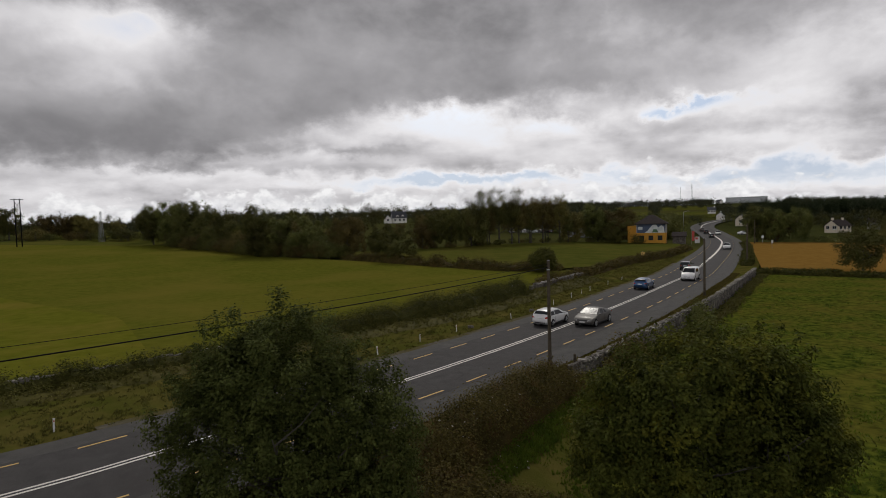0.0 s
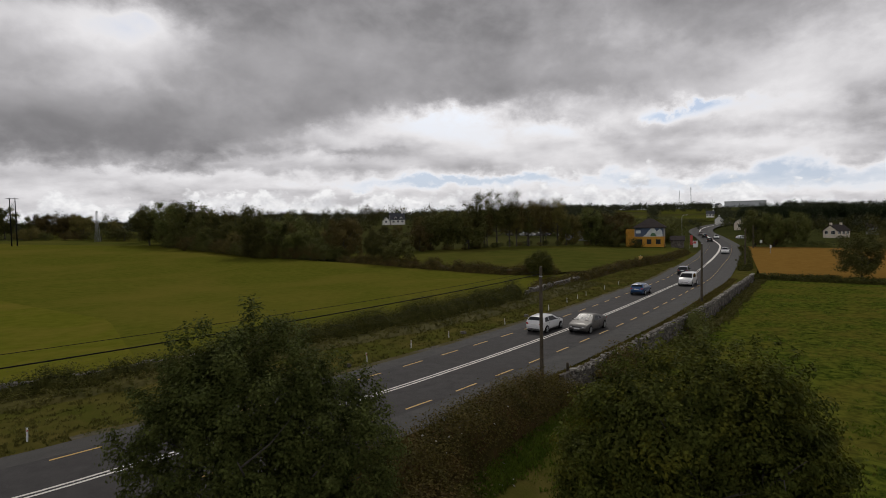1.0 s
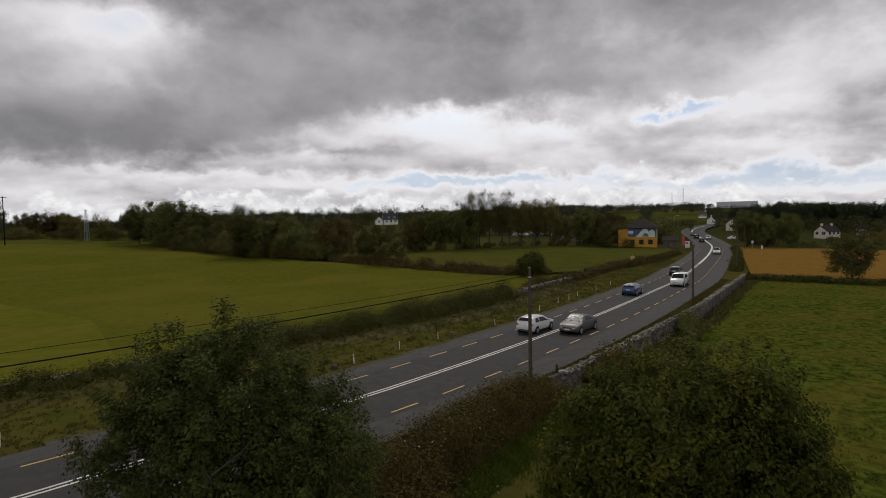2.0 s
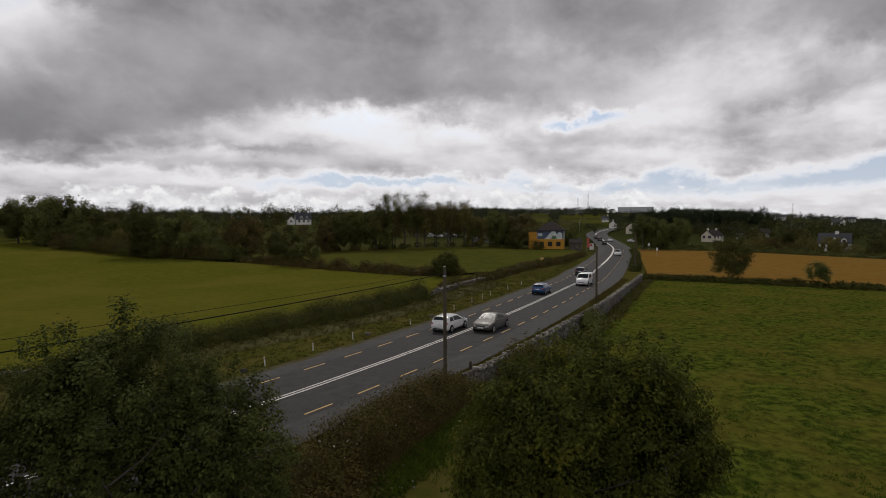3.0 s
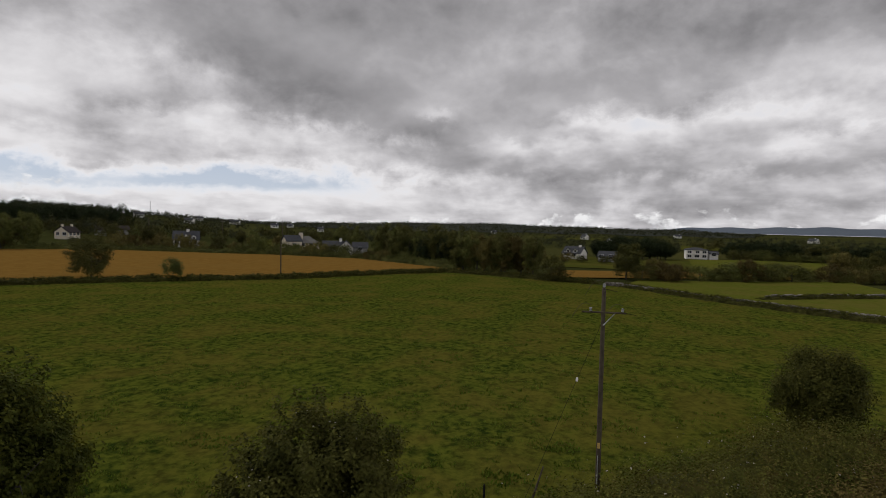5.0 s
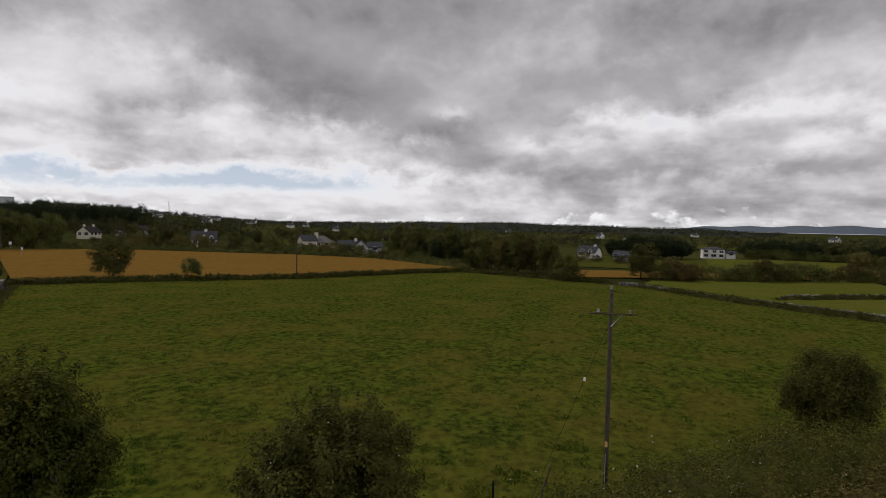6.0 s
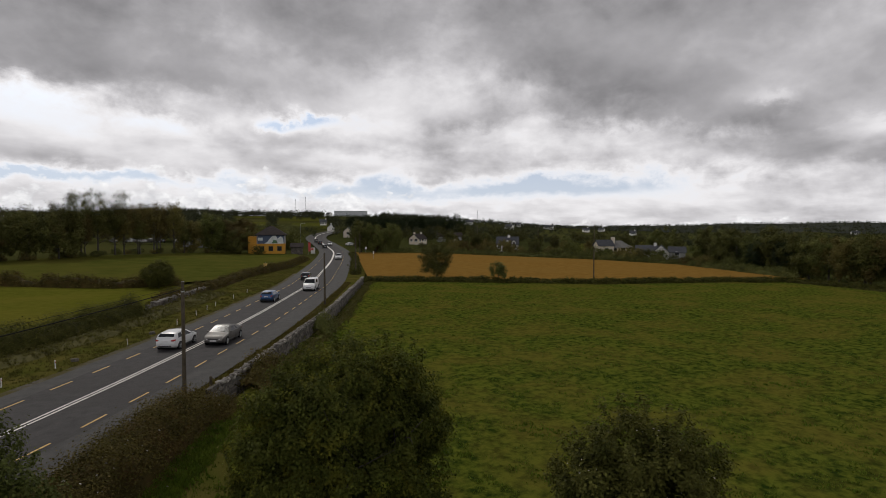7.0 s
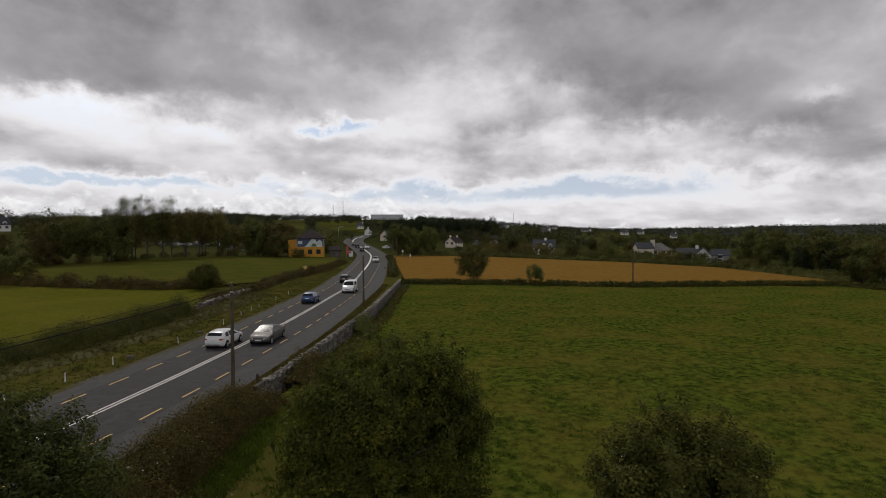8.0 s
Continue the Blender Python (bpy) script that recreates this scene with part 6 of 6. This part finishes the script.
# ---- vehicles ----
CAR_FORMS = {
    # length, half width, shoulder, wheel radius, roofline from tail to nose, cabin (tail foot, roof back, roof front, screen foot)
    "hatch": (4.3, 0.89, 0.92, 0.32, ((-1, 0.62), (-0.985, 0.86), (-0.95, 1.00), (-0.80, 1.33), (-0.62, 1.43), (-0.2, 1.48), (0.08, 1.43), (0.52, 0.97), (0.76, 0.89), (0.92, 0.77), (1, 0.58)), (-0.93, -0.74, 0.06, 0.52)),
    "saloon": (4.8, 0.92, 0.94, 0.33, ((-1, 0.62), (-0.985, 0.96), (-0.93, 1.04), (-0.70, 1.10), (-0.34, 1.37), (-0.10, 1.46), (0.10, 1.43), (0.50, 0.98), (0.78, 0.88), (0.93, 0.76), (1, 0.56)), (-0.72, -0.33, 0.09, 0.50)),
    "suv": (4.4, 0.91, 1.03, 0.35, ((-1, 0.70), (-0.985, 1.0), (-0.93, 1.20), (-0.83, 1.54), (-0.70, 1.62), (-0.1, 1.67), (0.14, 1.61), (0.52, 1.10), (0.78, 1.02), (0.94, 0.88), (1, 0.62)), (-0.93, -0.80, 0.12, 0.52)),
    "van": (4.75, 0.93, 1.12, 0.34, ((-1, 0.60), (-0.992, 1.50), (-0.97, 1.76), (-0.88, 1.84), (0.1, 1.87), (0.28, 1.82), (0.64, 1.16), (0.85, 1.05), (0.96, 0.86), (1, 0.62)), (-0.98, -0.93, 0.28, 0.64)),
}


def car(label, x, y, rz, paint, style="hatch", scale=1.0, name="car"):
    """One lofted shell, front towards +x, with glass set into it; wheels, lamps, plates, mirrors and door seams."""
    ob = tagged(new(name), label, "van" if style == "van" else "car", "vehicles on the road")
    ob.matrix_world = pose(x, y, T(x, y) + 0.07, rz=rz) @ Matrix.Scale(scale, 4)
    L, hw, belt, wr_, line, (c0, c1, c2, c3) = CAR_FORMS[style]
    a = L / 2
    lx, lz = [p[0] for p in line], [p[1] for p in line]

    def top(u):
        return float(np.mean([np.interp(u + q, lx, lz) for q in (-0.02, 0.0, 0.02)]))

    def width(u):
        return hw * (1 - 0.20 * max(0.0, (abs(u) - 0.70) / 0.30) ** 2)

    def shoulder(u):
        return min(belt + 0.05 * max(0.0, -u), top(u) - 0.03)

    def side(u, v):
        """A point of the flank above the shoulder: v from 0 at the shoulder to 1 at the roof rail."""
        s, t, w = shoulder(u), top(u) - 0.05, width(u)
        lean = (0.10 if style == "van" else 0.24) * min(1.0, max(0.0, (t - s) / 0.45))
        return w * (0.985 - lean * v), s + (t - s) * v

    us = np.concatenate([[-1, -0.995, -0.985], np.linspace(-0.96, 0.96, 37), [0.985, 0.995, 1]])
    rings, n = [], 17
    for u in us:
        w, zt = width(u), top(u)
        zb = 0.22 + 0.14 * max(0.0, (abs(u) - 0.86) / 0.14)
        s = shoulder(u)
        half = [(w * 0.86, zb), (w * 0.97, zb + 0.10), (w * 1.0, zb + (s - zb) * 0.45), (w * 1.0, zb + (s - zb) * 0.72), (w * 0.985, s), (*side(u, 0.55),), (*side(u, 1.0),), (side(u, 1.0)[0] * 0.86, zt - 0.005)]
        rings += [(u * a, -p, z) for p, z in half] + [(u * a, 0, zt + 0.02)] + [(u * a, p, z) for p, z in half[::-1]]
    m = len(us)
    f = [(i * n + j, (i + 1) * n + j, (i + 1) * n + (j + 1) % n, i * n + (j + 1) % n) for i in range(m - 1) for j in range(n)]
    f += [tuple(range(n)), tuple(range(m * n - 1, (m - 1) * n - 1, -1))]
    part("body", mesh_of("body", rings, f, paint, True), ob)

    def flank_pane(sy, b0, b1, t0, t1, v0, v1, gap=0.008):
        """A pane on the flank between two slanting edges."""
        v = []
        for i in range(7):
            for j in range(5):
                k = v0 + (v1 - v0) * j / 4
                u = (b0 + (t0 - b0) * j / 4) * (1 - i / 6) + (b1 + (t1 - b1) * j / 4) * (i / 6)
                p, z = side(u, k)
                v.append((u * a, sy * (p + gap), z))
        return mesh_of("side_window", v, [(i * 5 + j, (i + 1) * 5 + j, (i + 1) * 5 + j + 1, i * 5 + j + 1) for i in range(6) for j in range(4)], M["glass"], True)

    def screen(name, u0, u1, k0, k1):
        """A pane across the car, on the slope between two stations."""
        v = []
        for i in range(7):
            u = u0 + (u1 - u0) * i / 6
            half = side(u, 1.0)[0] * (k0 + (k1 - k0) * i / 6)
            v += [(u * a + (0.006 if u0 > 0 else -0.006), half * q, top(u) + 0.014 + 0.014 * (1 - q * q)) for q in (-1, -0.5, 0, 0.5, 1)]
        return part(name, mesh_of(name, v, [(i * 5 + j, (i + 1) * 5 + j, (i + 1) * 5 + j + 1, i * 5 + j + 1) for i in range(6) for j in range(4)], M["glass"], True), ob, "dark tinted glass")

    screen("windscreen", c3 - 0.02, c2 + 0.03, 0.93, 0.88)
    screen("rear_window", c0 + 0.03, c1 - 0.02 if style != "saloon" else c1 - 0.03, 0.86, 0.84)
    mid = 0.5 * (c1 + c2) - 0.05
    for sy in (-1, 1):
        part("side_window", flank_pane(sy, mid + 0.02, c3 - 0.09, mid + 0.03, c2 + 0.0, 0.12, 0.86), ob, "dark tinted glass")
        if style != "van":
            part("side_window", flank_pane(sy, c1 + (0.0 if style != "saloon" else -0.10), mid - 0.02, c1 + 0.10, mid - 0.01, 0.12, 0.86), ob, "dark tinted glass")
        for u in (mid, c3 - 0.06):
            seam = [(u * a, sy * (width(u) * q + 0.003), z) for q, z in ((0.985, belt - 0.03), (1.0, belt - 0.25), (1.0, 0.52), (0.98, 0.36))]
            part("door_seam", Shape().tube(seam, [0.008] * 4, 4).mesh("door_seam", M["trim"]), ob)
        part("door_handle", Shape().box(mid * a - 0.24, sy * (hw + 0.012) - 0.012, belt - 0.17, mid * a - 0.06, sy * (hw + 0.012) + 0.012, belt - 0.13, 0.006).mesh("door_handle", paint), ob)
        part("sill", Shape().box(-a * 0.52, sy * hw * 0.965 - 0.03, 0.20, a * 0.5, sy * hw * 0.965 + 0.03, 0.30, 0.02).mesh("sill", M["trim"]), ob)
    for wx in (-a + 0.82, a - 0.86):
        for sy in (-1, 1):
            wy = sy * (hw - 0.085)
            part("wheel_arch", Shape().tube([(wx, wy - 0.05 * sy, wr_ + 0.01), (wx, sy * (hw + 0.006), wr_ + 0.01)], [wr_ * 1.13, wr_ * 1.13], 20).mesh("wheel_arch", M["cable"]), ob)
            wh = part("wheel", Shape().tube([(0, -0.11, 0), (0, -0.07, 0), (0, 0.07, 0), (0, 0.105, 0)], [wr_ * 0.9, wr_, wr_, wr_ * 0.93], 20).mesh("wheel", M["tyre"], True), ob, m=pose(wx, wy, wr_ - 0.01))
            rim = Shape().tube([(0, sy * 0.105, 0), (0, sy * 0.116, 0)], [wr_ * 0.24, wr_ * 0.20], 10)
            for k in range(5):
                g = 2 * math.pi * k / 5
                rim.tube([(0, sy * 0.112, 0), (math.cos(g) * wr_ * 0.66, sy * 0.112, math.sin(g) * wr_ * 0.66)], [wr_ * 0.13, wr_ * 0.16], 6)
            rim.tube([(0, sy * 0.10, 0), (0, sy * 0.109, 0)], [wr_ * 0.72, wr_ * 0.70], 20)
            part("rim", rim.mesh("rim", M["rim"]), wh)
    zn, zt = top(0.95), top(-0.97)
    for sy in (-1, 1):
        lw = width(0.93)
        part("headlight", Shape().tube([(a * 0.985, sy * lw * 0.58, zn - 0.14), (a * 0.95, sy * lw * 0.78, zn - 0.11), (a * 0.86, sy * lw * 0.955, zn - 0.05)], [0.055, 0.075, 0.045], 8).mesh("headlight", M["clear_lens"], True), ob)
        part("fog_light", Shape().tube([(a * 0.97, sy * lw * 0.72, 0.40), (a * 0.992, sy * lw * 0.72, 0.40)], [0.06, 0.05], 10).mesh("fog_light", M["clear_lens"]), ob)
        high = belt + 0.02 if style != "van" else 1.15
        part("tail_light", Shape().tube([(-a * 0.992, sy * hw * 0.60, high - 0.10), (-a * 0.975, sy * hw * 0.76, high - 0.08), (-a * 0.90, sy * hw * 0.93, high - 0.05)], [0.05, 0.085, 0.04], 8).mesh("tail_light", M["red_lens"], True), ob)
        part("mirror", Shape().box(a * (c3 - 0.14), sy * (hw + 0.10) - 0.09, belt + 0.02, a * (c3 - 0.14) + 0.11, sy * (hw + 0.10) + 0.09, belt + 0.15, 0.035).mesh("mirror", paint, True), ob)
    part("number_plate", Shape().box(-a - 0.012, -0.26, 0.72, -a + 0.05, 0.26, 0.83).mesh("number_plate", M["plate"]), ob)
    part("number_plate", Shape().box(a - 0.05, -0.26, 0.42, a + 0.014, 0.26, 0.53).mesh("number_plate", M["plate"]), ob)
    part("grille", Shape().box(a - 0.12, -0.44, 0.56, a + 0.004, 0.44, 0.66, 0.02).mesh("grille", M["trim"]), ob)
    part("lower_grille", Shape().box(a - 0.12, -0.5, 0.28, a - 0.008, 0.5, 0.39, 0.02).mesh("lower_grille", M["trim"]), ob)
    part("bumper_trim", Shape().box(-a - 0.004, -hw * 0.62, 0.34, -a + 0.14, hw * 0.62, 0.46, 0.03).mesh("bumper_trim", M["trim"]), ob)
    return ob


def on_road(s_y, offset):
    """A place on the road at the given y of its middle, and the road's heading there."""
    i = int(np.argmin(np.abs(C[:, 1] - s_y)))
    p = C[i] + CN[i] * offset
    return p[0], p[1], math.degrees(math.atan2(CD[i][1], CD[i][0]))


def drive(label, s_y, away, paint, style, off=1.6):
    x, y, h = on_road(s_y, off if away else -off)
    return car(label, x, y, h if away else h + 180, M[paint], style)


drive("white compact hatchback driving on the far lane", 49.0, True, "white_car", "hatch")
drive("silver saloon car driving on the near lane", 50.5, False, "silver_car", "saloon")
drive("blue hatchback driving on the far lane", 72.3, True, "blue_car", "hatch")
drive("black hatchback driving on the far lane", 97.5, True, "black_car", "hatch")
drive("white van driving on the near lane", 83.5, False, "white_car", "van", 1.7)
drive("white car driving on the near lane", 150, False, "white_car", "suv", 1.9)
drive("black car driving on the far lane by the bend", 205, True, "black_car", "hatch", 1.9)
drive("black car driving uphill on the far lane", 228, True, "black_car", "suv", 1.9)
drive("white car driving on the near lane uphill", 222, False, "white_car", "hatch", 1.9)
drive("grey car driving uphill on the far lane", 246, True, "silver_car", "suv", 1.9)
for x, y, rz, p in ((115, 214, 15, "white_car"), (117.5, 211, 10, "silver_car")):
    car("pale car standing on a roadside forecourt", x, y, rz, M[p], "hatch")
for i, (x, y) in enumerate(((27, 226), (32.5, 228), (36, 229.5), (39.5, 231), (43, 232), (51, 237.5))):
    car("pale car parked behind the trees", x, y, 100 + 12 * (i % 3), M[("silver_car", "white_car", "white_car", "silver_car", "black_car", "white_car")[i]], ("hatch", "suv")[i % 2])

for ob in list(STOCK.values()):
    for o in (*ob.children_recursive, ob):
        bpy.data.objects.remove(o)
